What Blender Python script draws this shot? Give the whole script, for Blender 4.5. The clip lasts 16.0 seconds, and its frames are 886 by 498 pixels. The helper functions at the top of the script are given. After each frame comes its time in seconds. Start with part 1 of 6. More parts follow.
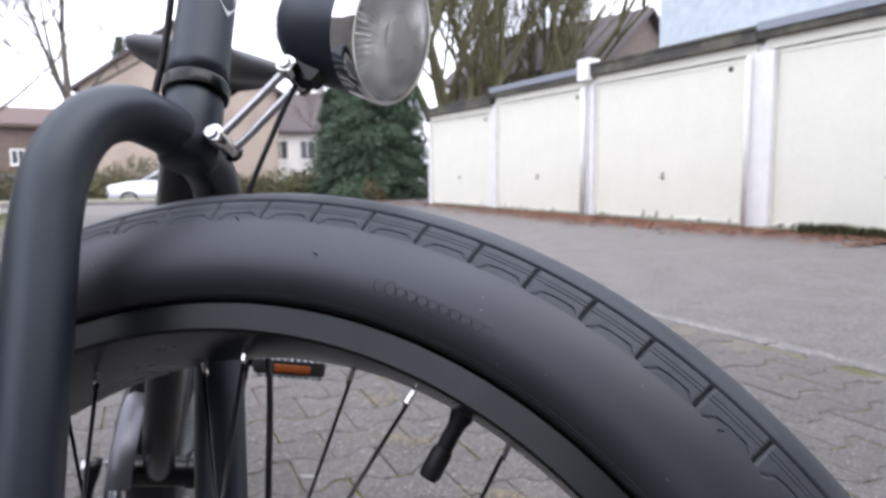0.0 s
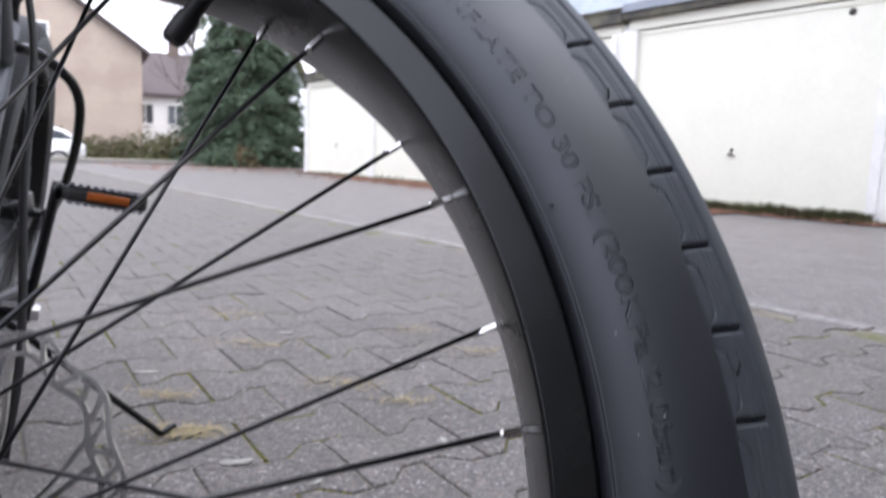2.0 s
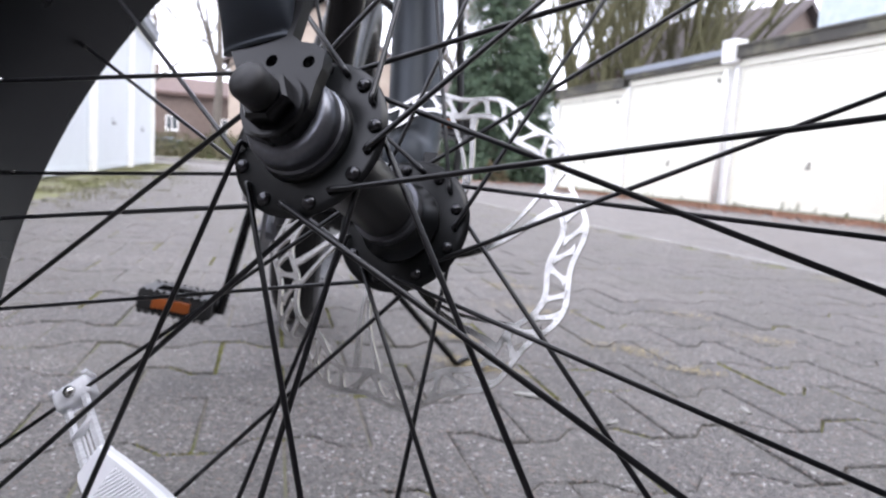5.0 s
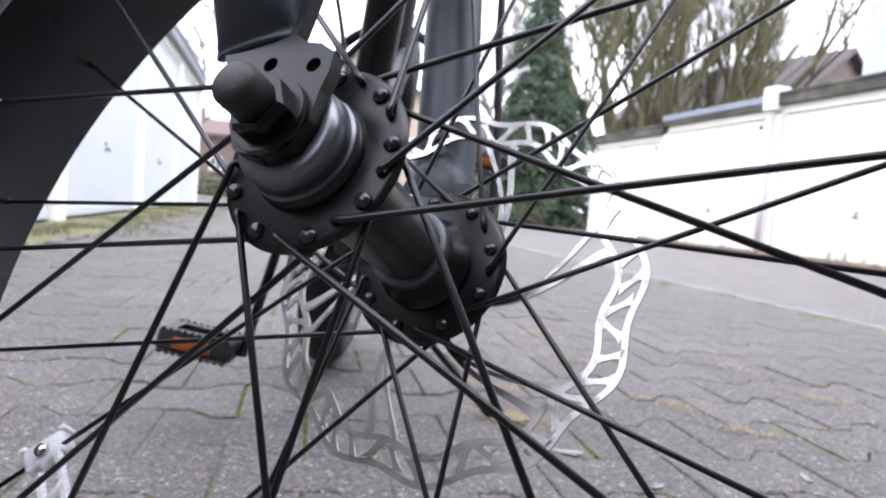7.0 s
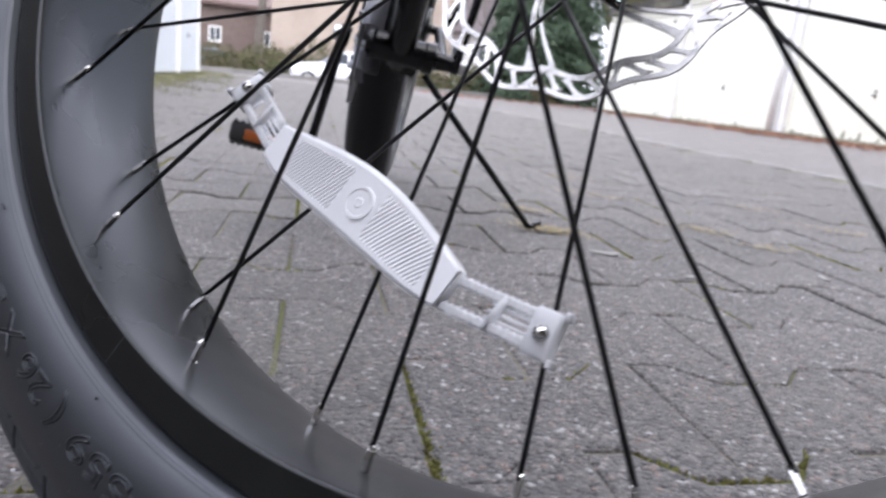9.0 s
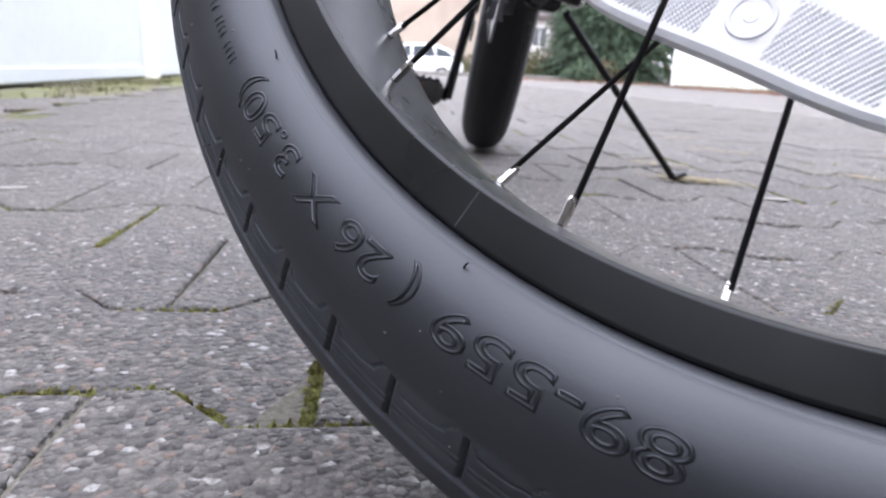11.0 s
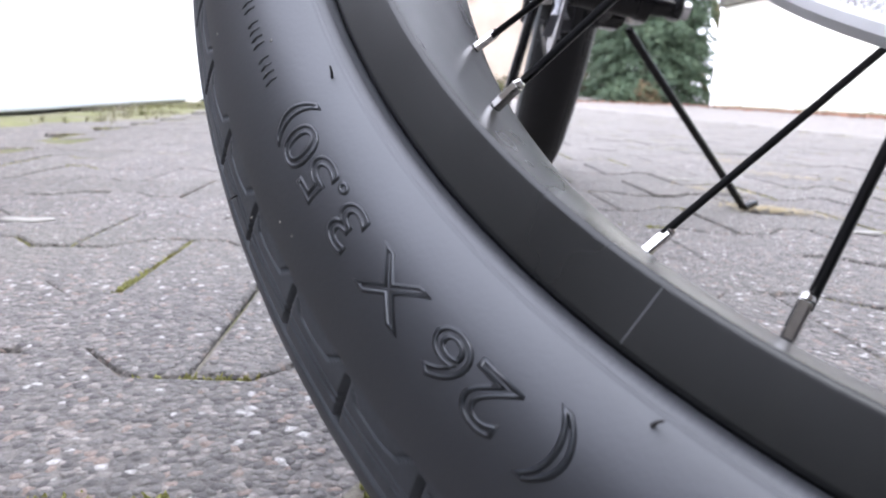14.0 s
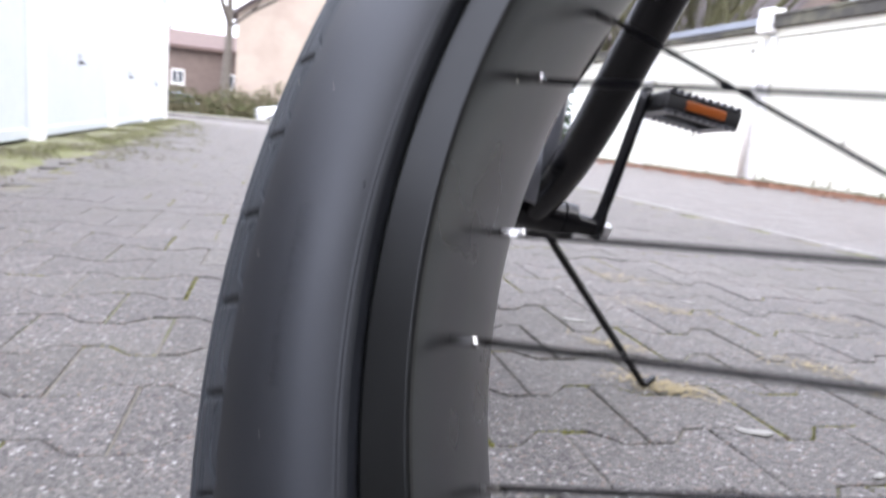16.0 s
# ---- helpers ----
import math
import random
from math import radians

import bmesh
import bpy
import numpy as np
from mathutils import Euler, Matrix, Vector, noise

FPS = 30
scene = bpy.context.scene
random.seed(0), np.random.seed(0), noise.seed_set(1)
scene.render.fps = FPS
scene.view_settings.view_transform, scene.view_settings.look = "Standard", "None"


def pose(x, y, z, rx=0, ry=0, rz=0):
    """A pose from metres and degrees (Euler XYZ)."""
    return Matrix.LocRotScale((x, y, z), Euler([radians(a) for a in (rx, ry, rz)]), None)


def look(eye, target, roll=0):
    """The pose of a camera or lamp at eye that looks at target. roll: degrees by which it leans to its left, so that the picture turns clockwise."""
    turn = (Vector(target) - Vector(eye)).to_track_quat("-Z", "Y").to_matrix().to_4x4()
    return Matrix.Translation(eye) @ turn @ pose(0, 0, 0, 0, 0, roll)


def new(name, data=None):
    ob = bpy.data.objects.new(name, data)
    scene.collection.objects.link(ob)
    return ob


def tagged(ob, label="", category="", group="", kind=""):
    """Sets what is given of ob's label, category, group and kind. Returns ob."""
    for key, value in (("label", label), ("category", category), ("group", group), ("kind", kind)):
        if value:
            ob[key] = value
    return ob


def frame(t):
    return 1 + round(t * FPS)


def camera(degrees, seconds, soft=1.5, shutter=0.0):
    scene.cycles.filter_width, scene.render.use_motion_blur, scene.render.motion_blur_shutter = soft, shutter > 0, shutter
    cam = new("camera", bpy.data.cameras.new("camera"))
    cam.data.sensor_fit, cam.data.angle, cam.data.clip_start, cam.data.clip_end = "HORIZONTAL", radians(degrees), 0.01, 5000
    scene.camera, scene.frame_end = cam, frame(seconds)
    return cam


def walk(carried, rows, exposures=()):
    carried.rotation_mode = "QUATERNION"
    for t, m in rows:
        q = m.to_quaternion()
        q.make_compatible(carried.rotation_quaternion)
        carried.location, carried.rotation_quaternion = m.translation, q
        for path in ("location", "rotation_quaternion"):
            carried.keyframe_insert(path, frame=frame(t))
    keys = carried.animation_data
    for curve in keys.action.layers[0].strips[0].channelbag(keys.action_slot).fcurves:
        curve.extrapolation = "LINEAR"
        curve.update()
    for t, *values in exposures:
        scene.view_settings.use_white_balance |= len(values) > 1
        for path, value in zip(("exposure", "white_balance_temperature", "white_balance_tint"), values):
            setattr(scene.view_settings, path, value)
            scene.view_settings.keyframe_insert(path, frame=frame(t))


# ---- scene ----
cam = camera(66.53, 16.0, soft=2.0, shutter=0.35)
PATH = [
    (0.0, (0.1839, -0.2130, 0.6798), (-0.3159, 1.7117, 0.4659), -0.33),
    (0.5, (0.1996, -0.2002, 0.6282), (-0.1939, 1.7506, 0.4297), 0.73),
    (1.0, (0.2253, -0.1967, 0.5856), (-0.0194, 1.7805, 0.4100), 1.39),
    (1.5, (0.2468, -0.2146, 0.5399), (0.1216, 1.7732, 0.3586), 1.44),
    (2.0, (0.2489, -0.2212, 0.4854), (0.1053, 1.7554, 0.2164), 2.19),
    (2.5, (0.2407, -0.2436, 0.4321), (-0.0141, 1.7156, 0.1210), 2.99),
    (3.0, (0.2449, -0.2640, 0.3961), (-0.0080, 1.6870, 0.0361), 3.93),
    (3.5, (0.2286, -0.2828, 0.3650), (-0.1208, 1.6426, -0.0482), 4.25),
    (4.0, (0.2022, -0.2893, 0.3534), (-0.3657, 1.5774, -0.0857), 3.47),
    (4.5, (0.1875, -0.2786, 0.3565), (-0.5367, 1.5529, 0.0087), 3.21),
    (5.0, (0.1553, -0.2578, 0.3538), (-0.6588, 1.5526, 0.1093), 3.75),
    (7.5, (0.1362, -0.2113, 0.3459), (-0.7988, 1.5519, 0.2163), 5.09),
    (8.0, (0.1576, -0.2510, 0.3221), (-0.7650, 1.5072, 0.0823), 5.95),
    (8.5, (0.1586, -0.2902, 0.2782), (-0.7159, 1.4606, -0.1341), 6.30),
    (9.0, (0.1151, -0.3078, 0.2384), (-0.7621, 1.4266, -0.2329), 5.73),
    (9.5, (0.0825, -0.3235, 0.2139), (-0.8186, 1.3942, -0.2736), 4.81),
    (10.0, (0.0508, -0.3312, 0.1896), (-0.9105, 1.3471, -0.3193), 3.49),
    (12.5, (-0.0665, -0.2592, 0.1550), (-1.1513, 1.3447, -0.3459), 2.17),
    (13.0, (-0.0707, -0.2539, 0.1550), (-1.1781, 1.3395, -0.3296), 1.89),
    (13.5, (-0.0713, -0.2563, 0.1591), (-1.1959, 1.3293, -0.3112), 1.90),
    (14.0, (-0.0724, -0.2587, 0.1618), (-1.2035, 1.3258, -0.2965), 2.04),
    (14.5, (-0.0818, -0.2497, 0.1791), (-1.2074, 1.3449, -0.2573), 2.10),
    (15.0, (-0.1068, -0.2306, 0.2186), (-1.2211, 1.3875, -0.1556), 2.23),
    (15.5, (-0.1361, -0.2205, 0.2723), (-1.1700, 1.4550, -0.0792), 3.80),
    (16.0, (-0.1863, -0.2220, 0.3680), (-0.9881, 1.5761, 0.0157), 5.48),
]
EXPOSURES = [(0.0, 1.35), (0.5, 1.48), (2.0, 1.52), (3.0, 1.76), (5.0, 1.70), (7.5, 1.87), (9.0, 1.68), (10.0, 1.85), (10.6, 1.98), (11.5, 2.22), (12.5, 2.42), (13.5, 2.42), (14.5, 2.38), (15.5, 2.12), (16.0, 2.05)]
SPIN = {-1: 0, 1: 1}  # which of each pair of spokes leads, right and left side
PHASE = 0.5
UNEVEN = {2: -0.6, 3: -0.3, 4: -0.4, 5: -0.4, 6: -0.4, 9: 0.5, 16: -0.4, 20: -0.5, 23: 0.7, 24: 0.5, 33: -0.6, 34: -0.6, 35: -0.5}  # spokes that sit a little out of step, in degrees
walk(cam, [(t, look(eye, target, roll)) for t, eye, target, roll in PATH], EXPOSURES)

# close focus of a small lens
cam.data.dof.use_dof = True
cam.data.dof.focus_distance, cam.data.dof.aperture_fstop = 0.22, 22.0

# ---- world and light: a bright overcast winter day ----
SUN_EL, SUN_ROT = radians(52), radians(120)
world = bpy.data.worlds.new("overcast_sky")
world.use_nodes = True
scene.world = world
wn = world.node_tree.nodes
wl = world.node_tree.links
wn.clear()
sky = wn.new("ShaderNodeTexSky")
sky.sky_type, sky.sun_disc = "NISHITA", False
sky.sun_elevation, sky.sun_rotation = SUN_EL, SUN_ROT
sky.dust_density, sky.air_density = 4.0, 1.0
cloud = wn.new("ShaderNodeMixRGB")
cloud.inputs[0].default_value = 0.86
cloud.inputs[2].default_value = (9.75, 9.9, 11.6, 1)
wback = wn.new("ShaderNodeBackground")
wback.inputs["Strength"].default_value = 0.114
wout = wn.new("ShaderNodeOutputWorld")
wl.new(sky.outputs[0], cloud.inputs[1])
wl.new(cloud.outputs[0], wback.inputs[0])
wl.new(wback.outputs[0], wout.inputs[0])
sun = new("sun", bpy.data.lights.new("sun", "SUN"))
sun.data.energy, sun.data.angle, sun.data.color = 0.9, radians(60), (1, 0.98, 0.97)
sun.matrix_world = look((0, 0, 0), (-math.sin(SUN_ROT) * math.cos(SUN_EL), -math.cos(SUN_ROT) * math.cos(SUN_EL), -math.sin(SUN_EL)))


# ---- materials ----
def mat(name, base, rough=0.6, metal=0.0, vary=0.15, scale=8.0, bump=0.0, bscale=200.0, spec=0.5, per_object=0.0, coat=0.0, other=None, other_scale=2.0, lo=0.45, hi=0.65, rvary=0.0):
    """A surface with broad and fine variation, optional second colour in patches, and fine relief."""
    m = bpy.data.materials.new(name)
    m.use_nodes = True
    n, l = m.node_tree.nodes, m.node_tree.links
    b = n["Principled BSDF"]
    b.inputs["Roughness"].default_value, b.inputs["Metallic"].default_value = rough, metal
    b.inputs["Specular IOR Level"].default_value, b.inputs["Coat Weight"].default_value = spec, coat
    tc = n.new("ShaderNodeTexCoord")
    na, nb = n.new("ShaderNodeTexNoise"), n.new("ShaderNodeTexNoise")
    na.inputs["Scale"].default_value, nb.inputs["Scale"].default_value = scale, scale * 9
    na.inputs["Detail"].default_value, nb.inputs["Detail"].default_value = 3, 3
    l.new(tc.outputs["Object"], na.inputs["Vector"])
    l.new(tc.outputs["Object"], nb.inputs["Vector"])
    add = n.new("ShaderNodeMath")
    add.operation = "ADD"
    l.new(na.outputs[0], add.inputs[0])
    l.new(nb.outputs[0], add.inputs[1])
    last = add.outputs[0]
    if per_object:
        info = n.new("ShaderNodeObjectInfo")
        mr = n.new("ShaderNodeMapRange")
        mr.inputs[3].default_value, mr.inputs[4].default_value = -per_object, per_object
        l.new(info.outputs["Random"], mr.inputs[0])
        add2 = n.new("ShaderNodeMath")
        l.new(last, add2.inputs[0])
        l.new(mr.outputs[0], add2.inputs[1])
        last = add2.outputs[0]
    scale_v = n.new("ShaderNodeMapRange")
    scale_v.inputs[1].default_value, scale_v.inputs[2].default_value = 0.55, 1.45
    scale_v.inputs[3].default_value, scale_v.inputs[4].default_value = 1 - vary, 1 + vary
    scale_v.clamp = False
    l.new(last, scale_v.inputs[0])
    col = n.new("ShaderNodeMixRGB")
    col.blend_type = "MULTIPLY"
    col.inputs[0].default_value = 1
    col.inputs[1].default_value = (*base, 1)
    l.new(scale_v.outputs[0], col.inputs[2])
    out = col.outputs[0]
    if other:
        nc = n.new("ShaderNodeTexNoise")
        nc.inputs["Scale"].default_value, nc.inputs["Detail"].default_value = other_scale, 6
        l.new(tc.outputs["Object"], nc.inputs["Vector"])
        rg = n.new("ShaderNodeMapRange")
        rg.inputs[1].default_value, rg.inputs[2].default_value = lo, hi
        l.new(nc.outputs[0], rg.inputs[0])
        mx = n.new("ShaderNodeMixRGB")
        mx.inputs[2].default_value = (*other, 1)
        l.new(rg.outputs[0], mx.inputs[0])
        l.new(out, mx.inputs[1])
        out = mx.outputs[0]
    l.new(out, b.inputs["Base Color"])
    if rvary:
        rr = n.new("ShaderNodeMapRange")
        rr.inputs[1].default_value, rr.inputs[2].default_value = 0.3, 0.7
        rr.inputs[3].default_value, rr.inputs[4].default_value = rough - rvary, rough + rvary
        l.new(na.outputs[0], rr.inputs[0])
        l.new(rr.outputs[0], b.inputs["Roughness"])
    if bump:
        nd = n.new("ShaderNodeTexNoise")
        nd.inputs["Scale"].default_value, nd.inputs["Detail"].default_value = bscale, 4
        l.new(tc.outputs["Object"], nd.inputs["Vector"])
        bp = n.new("ShaderNodeBump")
        bp.inputs["Strength"].default_value, bp.inputs["Distance"].default_value = 1.0, bump
        l.new(nd.outputs[0], bp.inputs["Height"])
        l.new(bp.outputs[0], b.inputs["Normal"])
    return m


def aggregate(name, base, per_object=0.0, chips=190.0, white=0.5, relief=0.002, stain=(0.10, 0.10, 0.09), stain_amt=0.5):
    """Weathered concrete: rounded stones of pale, pink, tan and dark rock standing proud, darker between them."""
    m = bpy.data.materials.new(name)
    m.use_nodes = True
    n, l = m.node_tree.nodes, m.node_tree.links
    b = n["Principled BSDF"]
    b.inputs["Roughness"].default_value = 0.72
    b.inputs["Specular IOR Level"].default_value = 0.4
    geo = n.new("ShaderNodeNewGeometry")
    warp = n.new("ShaderNodeTexNoise")
    warp.inputs["Scale"].default_value = chips * 0.6
    l.new(geo.outputs["Position"], warp.inputs["Vector"])
    off = n.new("ShaderNodeVectorMath")
    off.operation = "MULTIPLY_ADD"
    off.inputs[1].default_value = (0.9 / chips,) * 3
    l.new(warp.outputs["Color"], off.inputs[0])
    l.new(geo.outputs["Position"], off.inputs[2])
    vo = n.new("ShaderNodeTexVoronoi")
    vo.inputs["Scale"].default_value = chips
    l.new(off.outputs[0], vo.inputs["Vector"])
    sep = n.new("ShaderNodeSeparateColor")
    l.new(vo.outputs["Color"], sep.inputs[0])
    ramp = n.new("ShaderNodeValToRGB")
    r = ramp.color_ramp
    r.interpolation = "CONSTANT"
    r.elements[0].color = (base[0] * 0.55, base[1] * 0.55, base[2] * 0.57, 1)
    r.elements[1].position, r.elements[1].color = 0.2, (base[0] * 0.85, base[1] * 0.86, base[2] * 0.87, 1)
    for p, c in ((0.45, base), (0.68, (base[0] * 1.3, base[1] * 1.28, base[2] * 1.25)), (0.84, (base[0] * 1.5, base[1] * 1.25, base[2] * 1.12)), (0.90, (base[0] * 1.7, base[1] * 1.65, base[2] * 1.6)), (0.965, (white, white * 0.98, white * 0.95))):
        r.elements.new(p).color = (*c, 1)
    l.new(sep.outputs[0], ramp.inputs[0])
    nz = n.new("ShaderNodeTexNoise")
    nz.inputs["Scale"].default_value, nz.inputs["Detail"].default_value = chips * 2.6, 4
    l.new(geo.outputs["Position"], nz.inputs["Vector"])
    # darker in the gaps between the stones
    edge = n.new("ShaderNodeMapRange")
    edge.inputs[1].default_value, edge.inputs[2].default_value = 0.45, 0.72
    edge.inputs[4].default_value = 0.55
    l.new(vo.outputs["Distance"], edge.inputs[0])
    gap_mix = n.new("ShaderNodeMixRGB")
    gap_mix.inputs[2].default_value = (base[0] * 0.6, base[1] * 0.58, base[2] * 0.55, 1)
    l.new(edge.outputs[0], gap_mix.inputs[0])
    l.new(ramp.outputs[0], gap_mix.inputs[1])
    ms = n.new("ShaderNodeMapRange")
    ms.inputs[1].default_value, ms.inputs[2].default_value = 0.3, 0.7
    ms.inputs[3].default_value, ms.inputs[4].default_value = 0.75, 1.25
    l.new(nz.outputs[0], ms.inputs[0])
    fine = n.new("ShaderNodeMixRGB")
    fine.blend_type = "MULTIPLY"
    fine.inputs[0].default_value = 1
    l.new(gap_mix.outputs[0], fine.inputs[1])
    l.new(ms.outputs[0], fine.inputs[2])
    big = n.new("ShaderNodeTexNoise")
    big.inputs["Scale"].default_value, big.inputs["Detail"].default_value = 3.2, 6
    l.new(geo.outputs["Position"], big.inputs["Vector"])
    mb = n.new("ShaderNodeMapRange")
    mb.inputs[1].default_value, mb.inputs[2].default_value = 0.42, 0.7
    mb.inputs[4].default_value = stain_amt
    l.new(big.outputs[0], mb.inputs[0])
    st = n.new("ShaderNodeMixRGB")
    st.inputs[2].default_value = (*stain, 1)
    l.new(mb.outputs[0], st.inputs[0])
    l.new(fine.outputs[0], st.inputs[1])
    out = st.outputs[0]
    if per_object:
        info = n.new("ShaderNodeObjectInfo")
        mr = n.new("ShaderNodeMapRange")
        mr.inputs[3].default_value, mr.inputs[4].default_value = 1 - per_object, 1 + per_object
        l.new(info.outputs["Random"], mr.inputs[0])
        mu = n.new("ShaderNodeMixRGB")
        mu.blend_type = "MULTIPLY"
        mu.inputs[0].default_value = 1
        l.new(out, mu.inputs[1])
        l.new(mr.outputs[0], mu.inputs[2])
        out = mu.outputs[0]
    l.new(out, b.inputs["Base Color"])
    # rounded tops, uneven heights, fine grit
    dome = n.new("ShaderNodeMapRange")
    dome.inputs[1].default_value, dome.inputs[2].default_value = 0.15, 0.75
    dome.inputs[3].default_value, dome.inputs[4].default_value = 1.0, 0.0
    dome.interpolation_type = "SMOOTHSTEP"
    l.new(vo.outputs["Distance"], dome.inputs[0])
    tall = n.new("ShaderNodeMath")
    tall.operation = "MULTIPLY_ADD"
    tall.inputs[1].default_value = 0.6
    l.new(sep.outputs[1], tall.inputs[0])
    l.new(nz.outputs[0], tall.inputs[2])
    hs = n.new("ShaderNodeMath")
    hs.operation = "MULTIPLY"
    l.new(dome.outputs[0], hs.inputs[0])
    l.new(tall.outputs[0], hs.inputs[1])
    bp = n.new("ShaderNodeBump")
    bp.inputs["Distance"].default_value = relief
    l.new(hs.outputs[0], bp.inputs["Height"])
    l.new(bp.outputs[0], b.inputs["Normal"])
    return m


def clear(name, tint=(1, 1, 1), rough=0.05, ior=1.49, milky=0.0):
    m = bpy.data.materials.new(name)
    m.use_nodes = True
    b = m.node_tree.nodes["Principled BSDF"]
    b.inputs["Base Color"].default_value = (*tint, 1)
    b.inputs["Roughness"].default_value, b.inputs["IOR"].default_value = rough, ior
    b.inputs["Transmission Weight"].default_value = 1 - milky
    return m


M_RUBBER = mat("tyre_rubber", (0.0062, 0.0074, 0.0104), 0.49, vary=0.16, scale=14, bump=0.00005, bscale=700, spec=1.0, rvary=0.05, other=(0.0165, 0.0180, 0.0215), other_scale=7, lo=0.54, hi=0.85)
M_TREAD = mat("dusty_tread_rubber", (0.034, 0.038, 0.046), 0.55, vary=0.3, scale=25, bump=0.0001, bscale=600, spec=0.5, other=(0.044, 0.048, 0.056), other_scale=40)
M_BLACKTREAD = mat("black_tread_rubber", (0.007, 0.0075, 0.009), 0.6, vary=0.2, scale=25, bump=0.0001, bscale=600, spec=0.3)
M_HAIR = mat("rubber_hair", (0.008, 0.008, 0.009), 0.6)
M_RIM = mat("satin_black_rim", (0.0048, 0.0053, 0.0051), 0.31, vary=0.2, scale=20, bump=0.00002, bscale=900, spec=0.42, rvary=0.06, other=(0.0090, 0.0096, 0.0084), other_scale=30, lo=0.55, hi=0.75)
# the rim's black again, specular raised to brighten the inner face with sky reflection
M_RIMBED = mat("brightened_black_rim_bed", (0.0040, 0.0044, 0.0050), 0.30, vary=0.2, scale=20, bump=0.00002, bscale=900, spec=0.74, rvary=0.05)
M_SPOKE = mat("black_spoke", (0.005, 0.005, 0.0068), 0.30, metal=0.0, vary=0.15, scale=60)
M_GUN = mat("dark_polished_metal", (0.06, 0.06, 0.065), 0.22, metal=0.8, vary=0.15, scale=80)
M_NICKEL = mat("nickel", (0.58, 0.57, 0.55), 0.07, metal=1.0, vary=0.15, scale=80)
M_PAINT = mat("matt_anthracite_paint", (0.011, 0.015, 0.023), 0.46, vary=0.12, scale=12, bump=0.00006, bscale=1200, spec=0.75)
M_BLACK = mat("black_paint", (0.004, 0.004, 0.005), 0.26, vary=0.15, scale=15, spec=0.32)
M_HUB = mat("black_anodised", (0.006, 0.0068, 0.0075), 0.28, metal=0.05, vary=0.2, scale=60, spec=0.4)
M_GREYHUB = mat("grey_turned_metal", (0.17, 0.175, 0.195), 0.32, metal=0.8, vary=0.15, scale=60)
M_STEEL = mat("brake_disc_steel", (0.50, 0.49, 0.475), 0.26, metal=1.0, vary=0.18, scale=120, bump=0.00003, bscale=1500)
M_CHROME = mat("chrome", (0.80, 0.80, 0.80), 0.10, metal=1.0, vary=0.08, scale=40)
M_ALLOY = mat("cast_alloy", (0.58, 0.58, 0.59), 0.36, metal=0.85, vary=0.15, scale=30)
M_GREY = mat("dark_grey_guard", (0.12, 0.122, 0.135), 0.34, metal=0.5, vary=0.12, scale=20)
M_SILVER = mat("glossy_grey_paint", (0.10, 0.105, 0.12), 0.32, vary=0.1, scale=14, bump=0.00005, bscale=1200, spec=0.5)
M_PLASTIC = mat("black_plastic", (0.014, 0.014, 0.015), 0.55, vary=0.2, scale=30, bump=0.0001, bscale=600)
M_SADDLE = mat("dark_vinyl", (0.035, 0.035, 0.04), 0.5, vary=0.2, scale=25, bump=0.0002, bscale=500)
M_ORANGE = mat("orange_reflector", (0.28, 0.070, 0.012), 0.3, vary=0.2, scale=60, bump=0.0004, bscale=500)
M_CLEAR = clear("clear_reflector_plastic", (0.97, 0.98, 1.0), 0.05, 1.49, 0.80)
M_CLEARARM = clear("thin_clear_plastic", (0.97, 0.98, 1.0), 0.04, 1.49, 0.46)
M_LENS = clear("lamp_glass", (1, 1, 1), 0.04, 1.45, 0.16)
M_MIRROR = mat("lamp_mirror", (0.90, 0.90, 0.91), 0.22, metal=1.0, vary=0.05)
M_TEXT = mat("raised_rubber_letters", (0.0058, 0.0080, 0.0108), 0.34, vary=0.1, spec=0.8)
for m_, tint in ((M_RUBBER, (0.89, 0.93, 1.0)), (M_TEXT, (0.89, 0.93, 1.0)), (M_TREAD, (0.88, 0.95, 1.0)), (M_RIM, (0.95, 0.975, 1.0)), (M_RIMBED, (0.90, 0.94, 1.0)), (M_PAINT, (0.86, 0.93, 1.0))):
    m_.node_tree.nodes["Principled BSDF"].inputs["Specular Tint"].default_value = (*tint, 1)

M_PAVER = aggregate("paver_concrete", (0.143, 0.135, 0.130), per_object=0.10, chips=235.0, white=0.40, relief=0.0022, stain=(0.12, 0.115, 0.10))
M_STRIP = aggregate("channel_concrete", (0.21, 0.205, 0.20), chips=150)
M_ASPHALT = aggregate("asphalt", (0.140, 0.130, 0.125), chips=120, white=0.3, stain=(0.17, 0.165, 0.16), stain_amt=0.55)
M_SOIL = mat("joint_soil", (0.17, 0.158, 0.132), 0.95, vary=0.4, scale=30, bump=0.004, bscale=220, other=(0.12, 0.125, 0.055), other_scale=2.6, lo=0.5, hi=0.6, spec=0.2)
M_MOSS = mat("moss", (0.235, 0.24, 0.085), 0.95, vary=0.45, scale=60, bump=0.004, bscale=400, other=(0.12, 0.105, 0.03), other_scale=40, spec=0.2)
M_GRASS = mat("winter_grass", (0.150, 0.155, 0.075), 0.85, vary=0.5, scale=6, other=(0.185, 0.170, 0.135), other_scale=5, spec=0.2)
M_WEED = mat("dark_weeds", (0.07, 0.095, 0.035), 0.85, vary=0.5, scale=10, other=(0.13, 0.13, 0.06), other_scale=8, spec=0.2)
M_STRAW = mat("dry_straw", (0.30, 0.25, 0.15), 0.85, vary=0.3, scale=40, spec=0.2)
